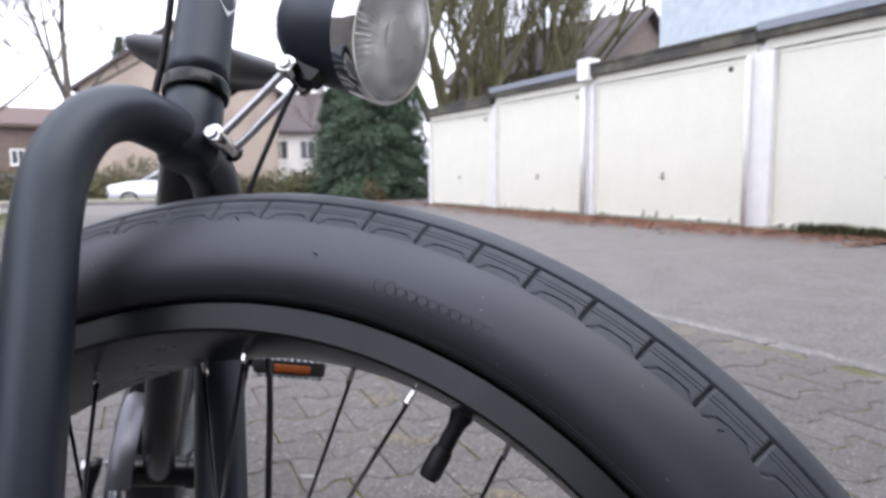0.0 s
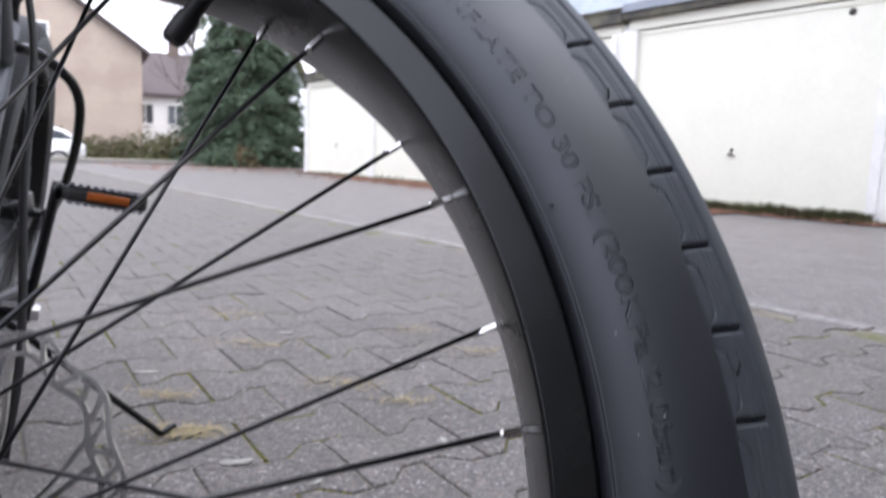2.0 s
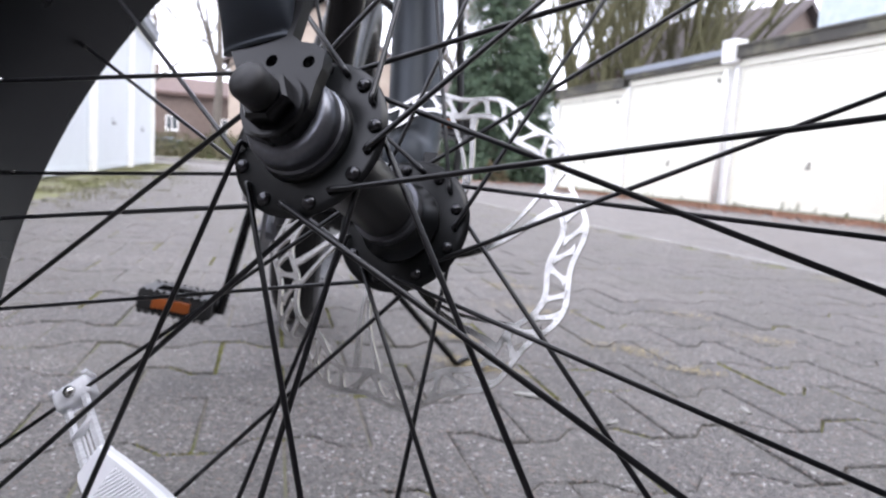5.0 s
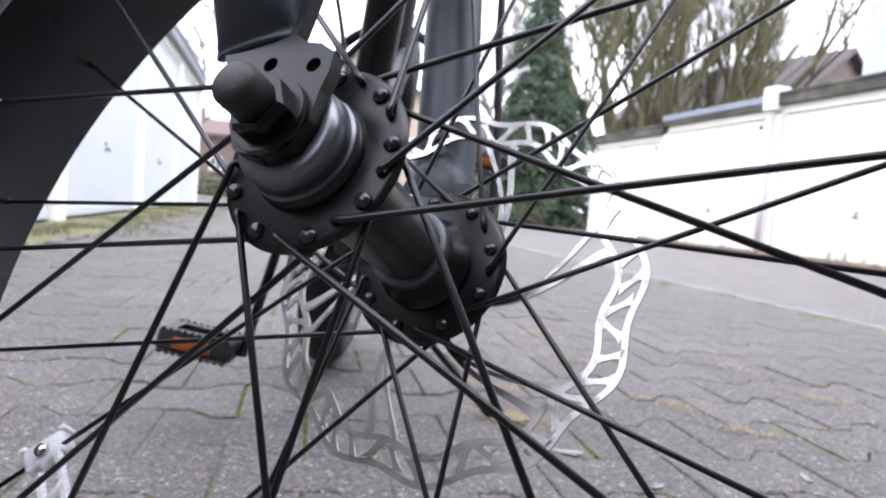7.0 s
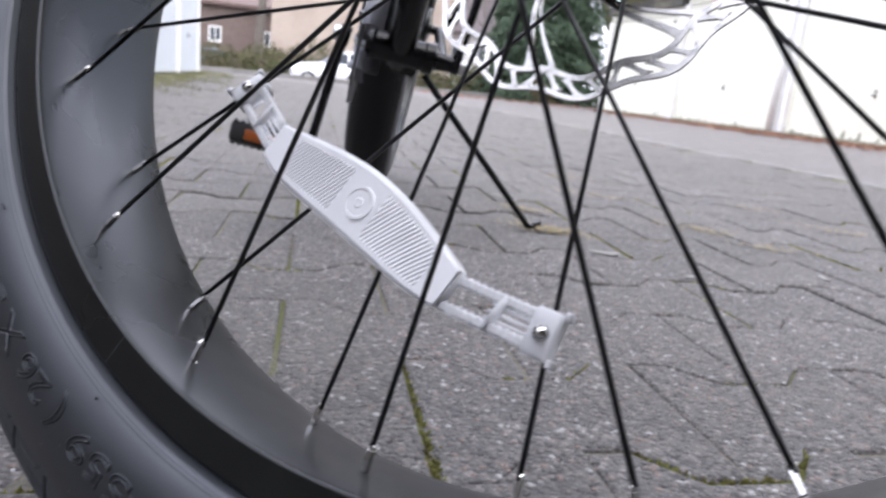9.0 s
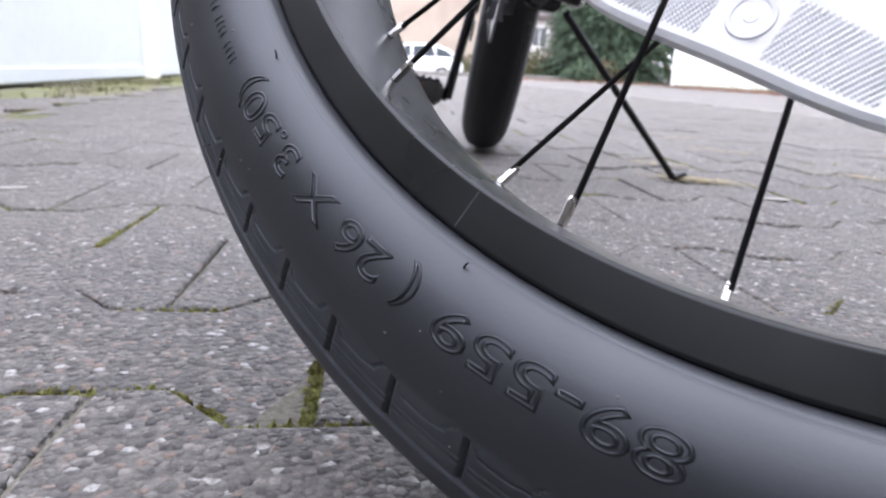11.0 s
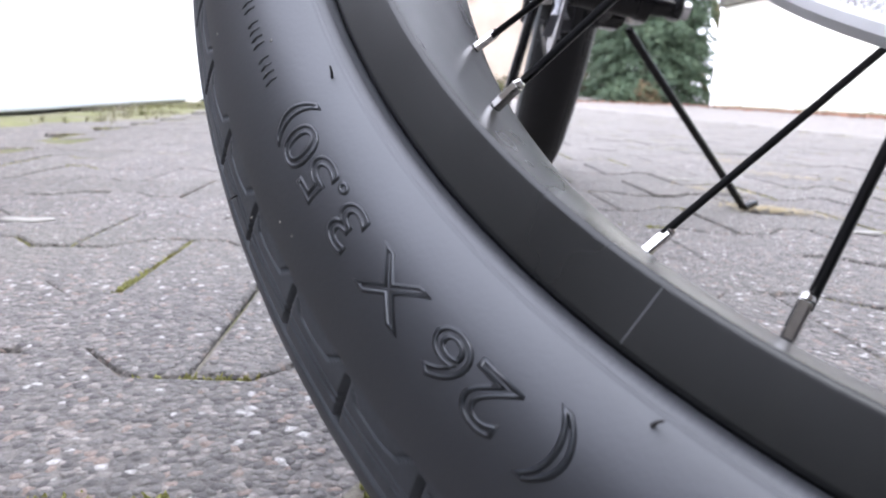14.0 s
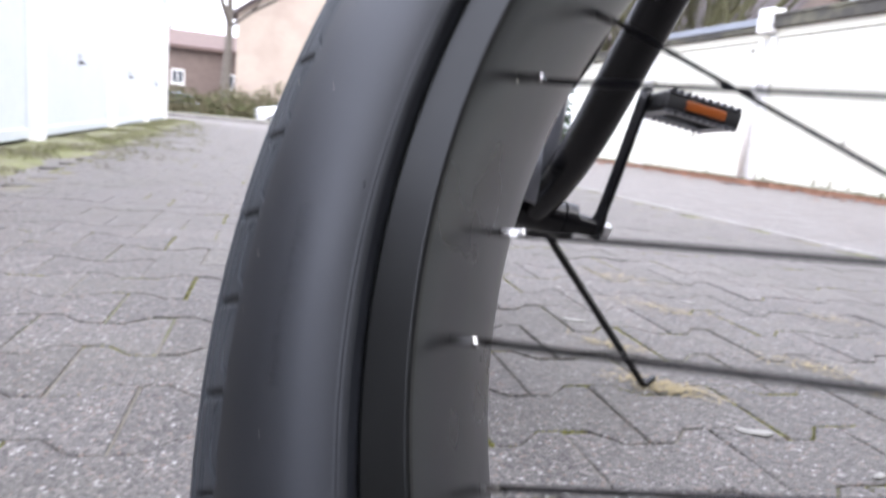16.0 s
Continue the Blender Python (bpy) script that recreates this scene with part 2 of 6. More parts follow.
M_LEAF = mat("fallen_leaves", (0.20, 0.095, 0.062), 0.8, vary=0.5, scale=14, other=(0.28, 0.16, 0.11), other_scale=25, spec=0.25)
M_SHRUB = mat("withered_shrub", (0.13, 0.085, 0.055), 0.85, vary=0.5, scale=6, other=(0.10, 0.10, 0.05), other_scale=5, spec=0.2)
M_PALE = mat("pale_leaf", (0.30, 0.295, 0.275), 0.8, vary=0.2, scale=60, spec=0.3)
M_DOOR = mat("cream_painted_door", (0.715, 0.705, 0.605), 0.5, vary=0.05, scale=2.5, other=(0.64, 0.62, 0.50), other_scale=0.9, lo=0.6, hi=0.85)
M_DOORL = mat("white_painted_door", (0.54, 0.575, 0.61), 0.5, vary=0.05, scale=2.5)
M_POST = mat("pale_grey_post", (0.74, 0.735, 0.71), 0.6, vary=0.12, scale=5, other=(0.60, 0.595, 0.57), other_scale=3, lo=0.6, hi=0.8)
M_FASCIA = mat("weathered_fascia", (0.055, 0.052, 0.045), 0.8, vary=0.35, scale=6, bump=0.004, bscale=30, other=(0.12, 0.115, 0.08), other_scale=3)
M_STAIN = mat("rotten_board", (0.34, 0.34, 0.26), 0.9, vary=0.5, scale=5, other=(0.14, 0.15, 0.09), other_scale=2.0)
M_ZINC = mat("zinc_flashing", (0.22, 0.24, 0.27), 0.5, metal=0.4, vary=0.15, scale=8)
M_IRON = mat("dark_fitting", (0.05, 0.045, 0.04), 0.6, vary=0.2)
M_RENDER = mat("pale_blue_render", (0.45, 0.51, 0.54), 0.85, vary=0.14, scale=3, bump=0.006, bscale=12, other=(0.53, 0.57, 0.585), other_scale=5)
M_TAN = mat("tan_render", (0.37, 0.31, 0.26), 0.85, vary=0.12, scale=0.8, bump=0.01, bscale=8, other=(0.32, 0.26, 0.22), other_scale=0.6)
M_BRICK = mat("red_brick_wall", (0.135, 0.103, 0.090), 0.85, vary=0.25, scale=3)
# grey for the added low wall, set by how the wheel reflects it
M_SIDEBLOCK = mat("light_block_grey", (0.20, 0.185, 0.175), 0.9, vary=0.3, scale=6, bump=0.004, bscale=40)
# near-black for the added wall that blocks light from behind
M_ENDBLOCK = mat("light_block_dark", (0.050, 0.042, 0.038), 0.9, vary=0.3, scale=6, bump=0.004, bscale=40)
M_ROOF = mat("brown_roof_tiles", (0.082, 0.066, 0.068), 0.75, vary=0.25, scale=4)
M_REDROOF = mat("red_roof_tiles", (0.10, 0.066, 0.058), 0.75, vary=0.25, scale=4)
M_WHITE = mat("white_wall", (0.74, 0.74, 0.73), 0.7, vary=0.08)
M_GLASS = mat("window_dark", (0.06, 0.07, 0.08), 0.08, vary=0.1)
M_BARK = mat("mossy_bark", (0.12, 0.115, 0.065), 0.9, vary=0.35, scale=4, bump=0.01, bscale=30, spec=0.2)
M_BARK2 = mat("grey_bark", (0.13, 0.115, 0.10), 0.9, vary=0.35, scale=4, bump=0.01, bscale=30, spec=0.2)
M_NEEDLE = mat("conifer_needles", (0.045, 0.072, 0.046), 0.65, vary=0.6, scale=2.5, other=(0.09, 0.125, 0.075), other_scale=6, spec=0.25)
M_HEDGE = mat("winter_hedge", (0.085, 0.075, 0.045), 0.9, vary=0.5, scale=3, other=(0.06, 0.075, 0.03), other_scale=2, spec=0.2)
M_CARW = mat("white_car_paint", (0.74, 0.75, 0.77), 0.25, vary=0.03, coat=0.5)
M_CARB = mat("blue_grey_car_paint", (0.35, 0.40, 0.50), 0.25, vary=0.03, coat=0.5)
M_TYRE2 = mat("car_tyre", (0.02, 0.02, 0.02), 0.8)
M_LAMPW = mat("car_lamp_glass", (0.55, 0.57, 0.6), 0.12, vary=0.05)


# ---- building helpers ----
def part(name, bm, material, parent=None, label="", m=None, smooth=True):
    me = bpy.data.meshes.new(name)
    if smooth:
        for f in bm.faces:
            f.smooth = True
    bm.to_mesh(me)
    bm.free()
    return held(name, me, material, parent, label, m)


def held(name, me, material, parent=None, label="", m=None):
    if material and not me.materials:
        me.materials.append(material)
    ob = new(name, me)
    if parent:
        ob.parent = parent
    if m is not None:
        ob.matrix_basis = m
    if label:
        ob["label"] = label
    return ob


def sharp(bm, deg=35):
    """Keeps edges above that angle crisp under smooth shading."""
    bm.normal_update()
    for e in bm.edges:
        if len(e.link_faces) == 2 and e.calc_face_angle(0) > radians(deg):
            e.smooth = False
    return bm


def empty(name, m=None):
    ob = new(name)
    ob.empty_display_size = 0.1
    if m is not None:
        ob.matrix_basis = m
    return ob


def raw(name, verts, faces, smooth=True):
    me = bpy.data.meshes.new(name)
    me.from_pydata([tuple(v) for v in verts], [], faces)
    if smooth:
        me.polygons.foreach_set("use_smooth", [True] * len(me.polygons))
    me.update()
    return me


def sweep(bm, pts, r, seg=10, closed=False, oval=1.0, side=None):
    """A tube along points; r is a number or one a point. oval, a number or one a point, squashes it along the second axis; side fixes that first axis."""
    pts = [Vector(p) for p in pts]
    k = len(pts)
    rs = [r] * k if not isinstance(r, (list, tuple)) else r
    ov = oval if isinstance(oval, list) else [oval] * k
    rings, last = [], None
    for i, p in enumerate(pts):
        a = pts[(i - 1) % k] if (closed or i) else p
        b = pts[(i + 1) % k] if (closed or i < k - 1) else p
        d = (b - a).normalized()
        if side is not None:
            u = Vector(side)
        elif last is None:
            u = Vector((0, 0, 1)) if abs(d.z) < 0.9 else Vector((1, 0, 0))
        else:
            u = last
        u = (u - d * u.dot(d)).normalized()
        last = u
        v = d.cross(u)
        rings.append([bm.verts.new(p + rs[i] * (math.cos(2 * math.pi * j / seg) * u + ov[i] * math.sin(2 * math.pi * j / seg) * v)) for j in range(seg)])
    for i in range(k if closed else k - 1):
        a, b = rings[i], rings[(i + 1) % k]
        for j in range(seg):
            bm.faces.new((a[j], a[(j + 1) % seg], b[(j + 1) % seg], b[j]))
    if not closed:
        bm.faces.new(rings[0][::-1])
        bm.faces.new(rings[-1])
    return bm


def spline(pts, n=6):
    """Points along a smooth curve through the given ones."""
    p = [Vector(q) for q in pts]
    p = [2 * p[0] - p[1]] + p + [2 * p[-1] - p[-2]]
    out = []
    for i in range(1, len(p) - 2):
        a, b, c, d = p[i - 1 : i + 3]
        for j in range(n):
            t = j / n
            out.append(0.5 * ((2 * b) + (c - a) * t + (2 * a - 5 * b + 4 * c - d) * t * t + (3 * b - a - 3 * c + d) * t**3))
    out.append(p[-2])
    return out


def lathe(bm, prof, seg=48, m=None, closed=False):
    """Revolves (radius, along) pairs about the local y axis."""
    rings = []
    for r, y in prof:
        ring = []
        for j in range(seg):
            a = 2 * math.pi * j / seg
            p = Vector((r * math.cos(a), y, r * math.sin(a)))
            ring.append(bm.verts.new(m @ p if m is not None else p))
        rings.append(ring)
    k = len(rings)
    for i in range(k if closed else k - 1):
        a, b = rings[i], rings[(i + 1) % k]
        for j in range(seg):
            bm.faces.new((a[j], b[j], b[(j + 1) % seg], a[(j + 1) % seg]))
    if not closed:
        if prof[0][0] > 1e-6:
            bm.faces.new(rings[0])
        if prof[-1][0] > 1e-6:
            bm.faces.new(rings[-1][::-1])
    return bm


def box(bm, x0, x1, y0, y1, z0, z1, bevel=0.0, m=None, seg=2):
    r = bmesh.ops.create_cube(bm, size=1)
    vs = r["verts"]
    for v in vs:
        v.co = Vector(((x0 + x1) / 2 + v.co.x * (x1 - x0), (y0 + y1) / 2 + v.co.y * (y1 - y0), (z0 + z1) / 2 + v.co.z * (z1 - z0)))
    if bevel:
        es = {e for v in vs for e in v.link_edges}
        o = bmesh.ops.bevel(bm, geom=list(es), offset=bevel, segments=seg, affect="EDGES", profile=0.5)
        vs = list({v for f in o["faces"] for v in f.verts} | {v for v in vs if v.is_valid})
    if m is not None:
        seen = set()
        for v in vs:
            if v.is_valid and v not in seen:
                seen.add(v)
                v.co = m @ v.co
    return bm


def slab(bm, poly, y0, y1, m=None):
    """A plate: a polygon of (x, z) drawn out along y."""
    a = [bm.verts.new((x, y0, z)) for x, z in poly]
    b = [bm.verts.new((x, y1, z)) for x, z in poly]
    k = len(poly)
    bm.faces.new(a)
    bm.faces.new(b[::-1])
    for i in range(k):
        bm.faces.new((a[i], b[i], b[(i + 1) % k], a[(i + 1) % k]))
    bmesh.ops.recalc_face_normals(bm, faces=bm.faces[:])
    if m is not None:
        for v in a + b:
            v.co = m @ v.co
    return bm


def bm_new():
    return bmesh.new()


def swell(x, y):
    """The paving rises a little where the front wheel stands."""
    return 0.0104 * math.exp(-((x / 0.55) ** 2) - ((y + 0.12) / 0.45) ** 2)


SITE = Matrix.Rotation(radians(-48.19), 4, "Z")  # x along the garage rows, y across the yard


def site(g, p, z=0.0):
    return SITE @ Vector((g, p, z))


def at_site(g, p, z=0.0, turn=0.0):
    return SITE @ pose(g, p, z, 0, 0, turn)


def ease(t):
    t = min(1, max(0, t))
    return t * t * (3 - 2 * t)


def lie(x, y):
    """The lie of the land: beyond the far verge the road runs lower than the yard and falls away gently."""
    q = SITE.inverted() @ Vector((x, y, 0))
    return -(0.32 * ease((-q.x - 21.4) / 2.4) + 0.02 * min(40, max(0, -q.x - 24))) * (1 - ease((q.y - 10) / 4))


# ---- the bicycle ----
LEAN = 24.98
FRONT = pose(0, 0, 0.3409, -LEAN)  # wheel axes: x ahead, y along the axle to the bike's left, z up in the wheel's plane
_f, _u = Vector((0.5358, -0.8426, 0.0552)).normalized(), Vector((0.1126, 0.1361, 0.9843)).normalized()
_l = _u.cross(_f).normalized()
REAR = Matrix.Translation((-0.4191, 0.5509, 0.2795)) @ Matrix((_f, _l, _f.cross(_l))).transposed().to_4x4()  # frame axes from the crank: x ahead, y left, z up

bicycle = tagged(empty("bicycle"), "matt black fat-tyre bicycle leaning on its kickstand, front wheel turned", "bicycle")


def polar(r, a, y):
    return Vector((r * math.cos(radians(a)), y, r * math.sin(radians(a))))


# tyre: section by angle from the crown, with the tread grooves cut in
SECTION = [(0, 0.3580, 0.0), (12, 0.3571, 0.0120), (24, 0.3533, 0.0235), (34, 0.3480, 0.0305), (42, 0.3430, 0.0344), (52, 0.3374, 0.0380), (63, 0.3315, 0.0412), (76, 0.3230, 0.0447), (90, 0.3135, 0.0469), (104, 0.3038, 0.0468), (117, 0.2959, 0.0446), (127, 0.2917, 0.0424), (134, 0.2897, 0.0406), (141, 0.2886, 0.0380), (150, 0.2881, 0.0330)]
_n = np.array(SECTION)
_dense = np.linspace(-150, 150, 3001)


def _smooth(x, v):
    """A natural cubic spline through the section's stations."""
    h, n = np.diff(x), len(x)
    a, b = np.zeros((n, n)), np.zeros(n)
    a[0, 0] = a[-1, -1] = 1
    for k in range(1, n - 1):
        a[k, k - 1 : k + 2] = h[k - 1], 2 * (h[k - 1] + h[k]), h[k]
        b[k] = 6 * ((v[k + 1] - v[k]) / h[k] - (v[k] - v[k - 1]) / h[k - 1])
    m = np.linalg.solve(a, b)
    k = np.clip(np.searchsorted(x, _dense) - 1, 0, n - 2)
    p, q, w = x[k + 1] - _dense, _dense - x[k], h[k]
    return (m[k] * p**3 + m[k + 1] * q**3) / (6 * w) + (v[k] / w - m[k] * w / 6) * p + (v[k + 1] / w - m[k + 1] * w / 6) * q


_x = np.concatenate([-_n[:0:-1, 0], _n[:, 0]])
_r, _y = _smooth(_x, np.concatenate([_n[:0:-1, 1], _n[:, 1]])), _smooth(_x, np.concatenate([-_n[:0:-1, 2], _n[:, 2]]))


def section(phi):
    """Radius and side offset; 0 is the crown, 90 the widest place, beyond it the side wall turns in to the rim."""
    return np.interp(phi, _dense, _r), np.interp(phi, _dense, _y)


def near(x, c, w):
    return np.clip(1 - np.abs(x - c) / w, 0, 1)


def tyre_mesh(name, world, units=72, seg=2304, depth=0.0024, tread=M_TREAD, floor=0.0006):
    """The tyre as one sheet; world is its place, so that its foot lies flat on the ground."""
    phi = np.concatenate([np.concatenate([np.arange(-150, -120, 0.9), np.linspace(-119, -67, 30)]), np.arange(-66, -36.1, 0.42), np.linspace(-35, 35, 25), np.arange(36, 66, 0.7), np.linspace(67, 150, 40)])
    ang = np.arange(seg) * 2 * np.pi / seg
    r, y = section(phi)
    dr, dy = np.gradient(r), np.gradient(y)
    ln = np.hypot(dr, dy)
    nr, ny = dy / ln, -dr / ln  # outward
    u = (-np.degrees(ang) / (360 / units) + 0.88) % 1.0
    U, F = np.meshgrid(u, np.abs(phi), indexing="ij")
    U = (U + np.where(phi > 0, 0.5, 0.0)[None, :]) % 1.0
    # the cross cut from the ring groove to the shoulder
    cut = near(np.minimum(U, 1 - U), 0, 0.030) * np.clip((F - 38) / 1.5, 0, 1) * np.clip((63.5 - F) / 2, 0, 1)
    # the bracket: from the shoulder, slanting in, along the tread, and a faint foot out again
    fb = np.interp(U, [0.17, 0.20, 0.29, 0.50, 0.80, 0.89], [64.5, 63, 57.8, 56.2, 56.6, 61])
    bra = near(F, fb, 0.75) * np.clip((U - 0.15) / 0.03, 0, 1) * np.clip((0.91 - U) / 0.03, 0, 1) * np.where(U > 0.82, 0.45, 1.0)
    ring = near(F, 38.5, 1.6) * 0.9 + near(F, 46.5, 0.9) * 0.22 + near(F, 50, 0.9) * 0.22
    d = -depth * np.maximum.reduce([1.7 * np.clip(1.7 * cut, 0, 1), 0.55 * np.clip(1.7 * bra, 0, 1), ring])
    # bead: a raised line, then a finely ribbed groove at the rim
    d += 0.00025 * near(np.abs(phi), 127.5, 1.0)[None, :]
    d += 0.0004 * (np.arange(seg) % 2)[:, None] * ((np.abs(phi) > 129.5) & (np.abs(phi) < 138))[None, :]
    R = r[None, :] + d * nr[None, :]
    Y = y[None, :] + d * ny[None, :] + 0 * ang[:, None]
    X, Z = R * np.cos(ang)[:, None], R * np.sin(ang)[:, None]
    co = np.stack([X, Y, Z], -1).reshape(-1, 3)
    w3 = np.array(world.to_3x3())
    wz = co @ w3[2] + world.translation.z
    co += np.maximum(floor - wz, 0)[:, None] * w3[2][None, :]
    k = len(phi)
    i, j = np.meshgrid(np.arange(seg), np.arange(k - 1), indexing="ij")
    a = i * k + j
    b = ((i + 1) % seg) * k + j
    quads = np.stack([a, a + 1, b + 1, b], -1).reshape(-1, 4)
    me = bpy.data.meshes.new(name)
    me.vertices.add(len(co))
    me.vertices.foreach_set("co", co.astype(np.float32).ravel())
    me.loops.add(quads.size)
    me.loops.foreach_set("vertex_index", quads.astype(np.int32).ravel())
    me.polygons.add(len(quads))
    me.polygons.foreach_set("loop_start", np.arange(0, quads.size, 4, dtype=np.int32))
    me.polygons.foreach_set("use_smooth", np.ones(len(quads), dtype=bool))
    me.materials.append(M_RUBBER)
    me.materials.append(tread)
    edge = np.tile((np.abs(phi[:-1]) < 64.5), seg)
    me.polygons.foreach_set("material_index", edge.astype(np.int32))
    me.update(calc_edges=True)
    return me


RIM = [(0.2882, -0.0345), (0.2881, -0.0354), (0.2876, -0.0361), (0.2868, -0.0365), (0.2865, -0.0365), (0.2740, -0.0365), (0.2737, -0.0365), (0.2730, -0.0363), (0.2724, -0.0357), (0.2722, -0.0348), (0.2721, -0.0344), (0.2714, -0.0315), (0.2692, -0.0190), (0.2684, 0.0020), (0.2692, 0.0225), (0.2714, 0.0362), (0.2722, 0.0402), (0.2726, 0.0414), (0.2734, 0.0420), (0.2800, 0.0422), (0.2874, 0.0416), (0.2882, 0.0403), (0.2860, 0.0385), (0.2800, 0.0370), (0.2755, 0.0000), (0.2800, -0.0315), (0.2860, -0.0330)]
bm = lathe(bm_new(), RIM, 256, closed=True)
bmesh.ops.recalc_face_normals(bm, faces=bm.faces[:])
front_wheel = part("front_wheel", sharp(bm, 30), M_RIM, bicycle, "satin black wide rim", FRONT)
front_wheel.data.materials.append(M_RIMBED)
for face in front_wheel.data.polygons:
    if math.hypot(face.center.x, face.center.z) < 0.2721:
        face.material_index = 1
held("tyre", tyre_mesh("tyre", FRONT, floor=0.0110), M_RUBBER, front_wheel, "wide matt black rubber tyre with moulded lettering")

# weld seam across the rim's side
bm = bm_new()
box(bm, -0.00012, 0.00012, -0.03660, -0.0361, 0.2740, 0.2868, m=Matrix.Rotation(radians(90 + 113.3), 4, "Y"))
part("rim_seam", bm, M_GREY, front_wheel, smooth=False)

# hub
HUBN, HUBF = -0.0475, 0.0412


def flange(y, r, t):
    prof = [(0.012, y - t), (r - 0.003, y - t), (r - 0.0006, y - t * 0.6), (r, y), (r - 0.0006, y + t * 0.6), (r - 0.003, y + t), (0.012, y + t)]
    return sharp(lathe(bm_new(), prof, 64), 50)


bm = lathe(bm_new(), [(0.0, -0.050), (0.0165, -0.050), (0.0185, -0.046), (0.0200, -0.042), (0.0150, -0.034), (0.0145, 0.026), (0.0165, 0.032), (0.0205, 0.037), (0.0200, 0.048), (0.0, 0.048)], 48)
part("hub", sharp(bm, 40), M_HUB, front_wheel, "black hub shell")
part("hub_flange", flange(HUBN, 0.0332, 0.0017), M_HUB, front_wheel, "black drilled spoke flange")
part("hub_flange", flange(HUBF, 0.0350, 0.0017), M_HUB, front_wheel, "black drilled spoke flange")
part("hub_ring", sharp(lathe(bm_new(), [(0.0148, 0.020), (0.0166, 0.0205), (0.0170, 0.023), (0.0166, 0.026), (0.0148, 0.027)], 48)), M_GREYHUB, front_wheel, "grey turned ring")
bm = lathe(bm_new(), [(0.0, -0.0640), (0.0150, -0.0640), (0.0165, -0.0634), (0.0178, -0.0615), (0.0182, -0.0560), (0.0178, -0.0554), (0.0178, -0.0548), (0.0188, -0.0542), (0.0190, -0.0518), (0.0, -0.0518)], 56)
part("bearing_cover", sharp(bm, 40), M_GREYHUB, front_wheel, "grey metal bearing cover")
part("hub_collar", sharp(lathe(bm_new(), [(0.012, -0.0520), (0.0188, -0.0520), (0.0196, -0.0512), (0.0198, -0.0490), (0.012, -0.0490)], 56, closed=True), 40), M_HUB, front_wheel)
bm = lathe(bm_new(), [(0.0, -0.0700), (0.0112, -0.0700), (0.0125, -0.0692), (0.0125, -0.0642), (0.0, -0.0638)], 40)
part("locknut", sharp(bm, 40), M_HUB, front_wheel, "black axle locknut")
bm = lathe(bm_new(), [(0.0, -0.0892), (0.0038, -0.0890), (0.0062, -0.0880), (0.0070, -0.0866), (0.0070, -0.0775), (0.0, -0.0775)], 32)
part("axle_cap", bm, M_PLASTIC, front_wheel, "black rounded axle cap")
bm = lathe(bm_new(), [(0.0, -0.0785), (0.0085, -0.0785), (0.0098, -0.0770), (0.0098, -0.0720), (0.0, -0.0720)], 6)
part("axle_nut", sharp(bm, 25), M_BLACK, front_wheel, "black hexagonal axle nut", smooth=False)
part("washer", sharp(lathe(bm_new(), [(0.0, -0.0722), (0.0122, -0.0722), (0.0125, -0.0710), (0.0125, -0.0698), (0.0, -0.0698)], 40)), M_BLACK, front_wheel)
bm = lathe(bm_new(), [(0.0, 0.088), (0.0095, 0.088), (0.0098, 0.078), (0.0075, 0.078), (0.0075, 0.060), (0.0, 0.060)], 24)
part("axle_nut", sharp(bm), M_BLACK, front_wheel)

# spokes: 36, crossed three times; hub hole 60 degrees before or after the nipple
HOLE, NIP = 0.0288, 0.2600


def spoke_mesh(y_hub, y_rim, turn, out):
    yh = y_hub + out * 0.0036
    a = polar(HOLE, -turn, y_hub - out * 0.0030)
    b = polar(HOLE, -turn, yh)
    c = polar(NIP, 0, y_rim)
    d = (c - b).normalized()
    bm = bm_new()
    sweep(bm, spline([a, b - d * 0.0002, b + d * 0.0045, b + d * 0.012], 3) + [c + d * 0.002], 0.00112, 8)
    me = bpy.data.meshes.new("spoke")
    for f in bm.faces:
        f.smooth = True
    bm.to_mesh(me)
    bm.free()
    return me


def rivet_mesh(y, out):
    bm = lathe(bm_new(), [(0.0, -out * 0.0021), (0.0018, -out * 0.0019), (0.0028, -out * 0.0009), (0.0030, out * 0.0002), (0.0, out * 0.0002)], 14)
    bmesh.ops.recalc_face_normals(bm, faces=bm.faces[:])
    me = bpy.data.meshes.new("spoke_head")
    for f in bm.faces:
        f.smooth = True
    bm.to_mesh(me)
    bm.free()
    return me


SPOKES = {(s, w): spoke_mesh(HUBN if s < 0 else HUBF, s * 0.0160, 60 * w, -w) for s in (-1, 1) for w in (-1, 1)}
HEADS = {o: rivet_mesh(0, o) for o in (-1, 1)}
bm = bm_new()
box(bm, -0.0014, 0.0014, -0.0014, 0.0014, -0.0048, 0.0040, 0.0005, seg=1)
lathe(bm, [(0.0, -0.0066), (0.0012, -0.0058), (0.0016, -0.0048), (0.0, -0.0044)], 10, Matrix.Rotation(radians(90), 4, "X"))
lathe(bm, [(0.0, 0.0043), (0.0016, 0.0042), (0.0019, 0.0110), (0.0, 0.0112)], 10, Matrix.Rotation(radians(90), 4, "X"))
NIPPLE = bpy.data.meshes.new("nipple")
bm.to_mesh(NIPPLE)
bm.free()
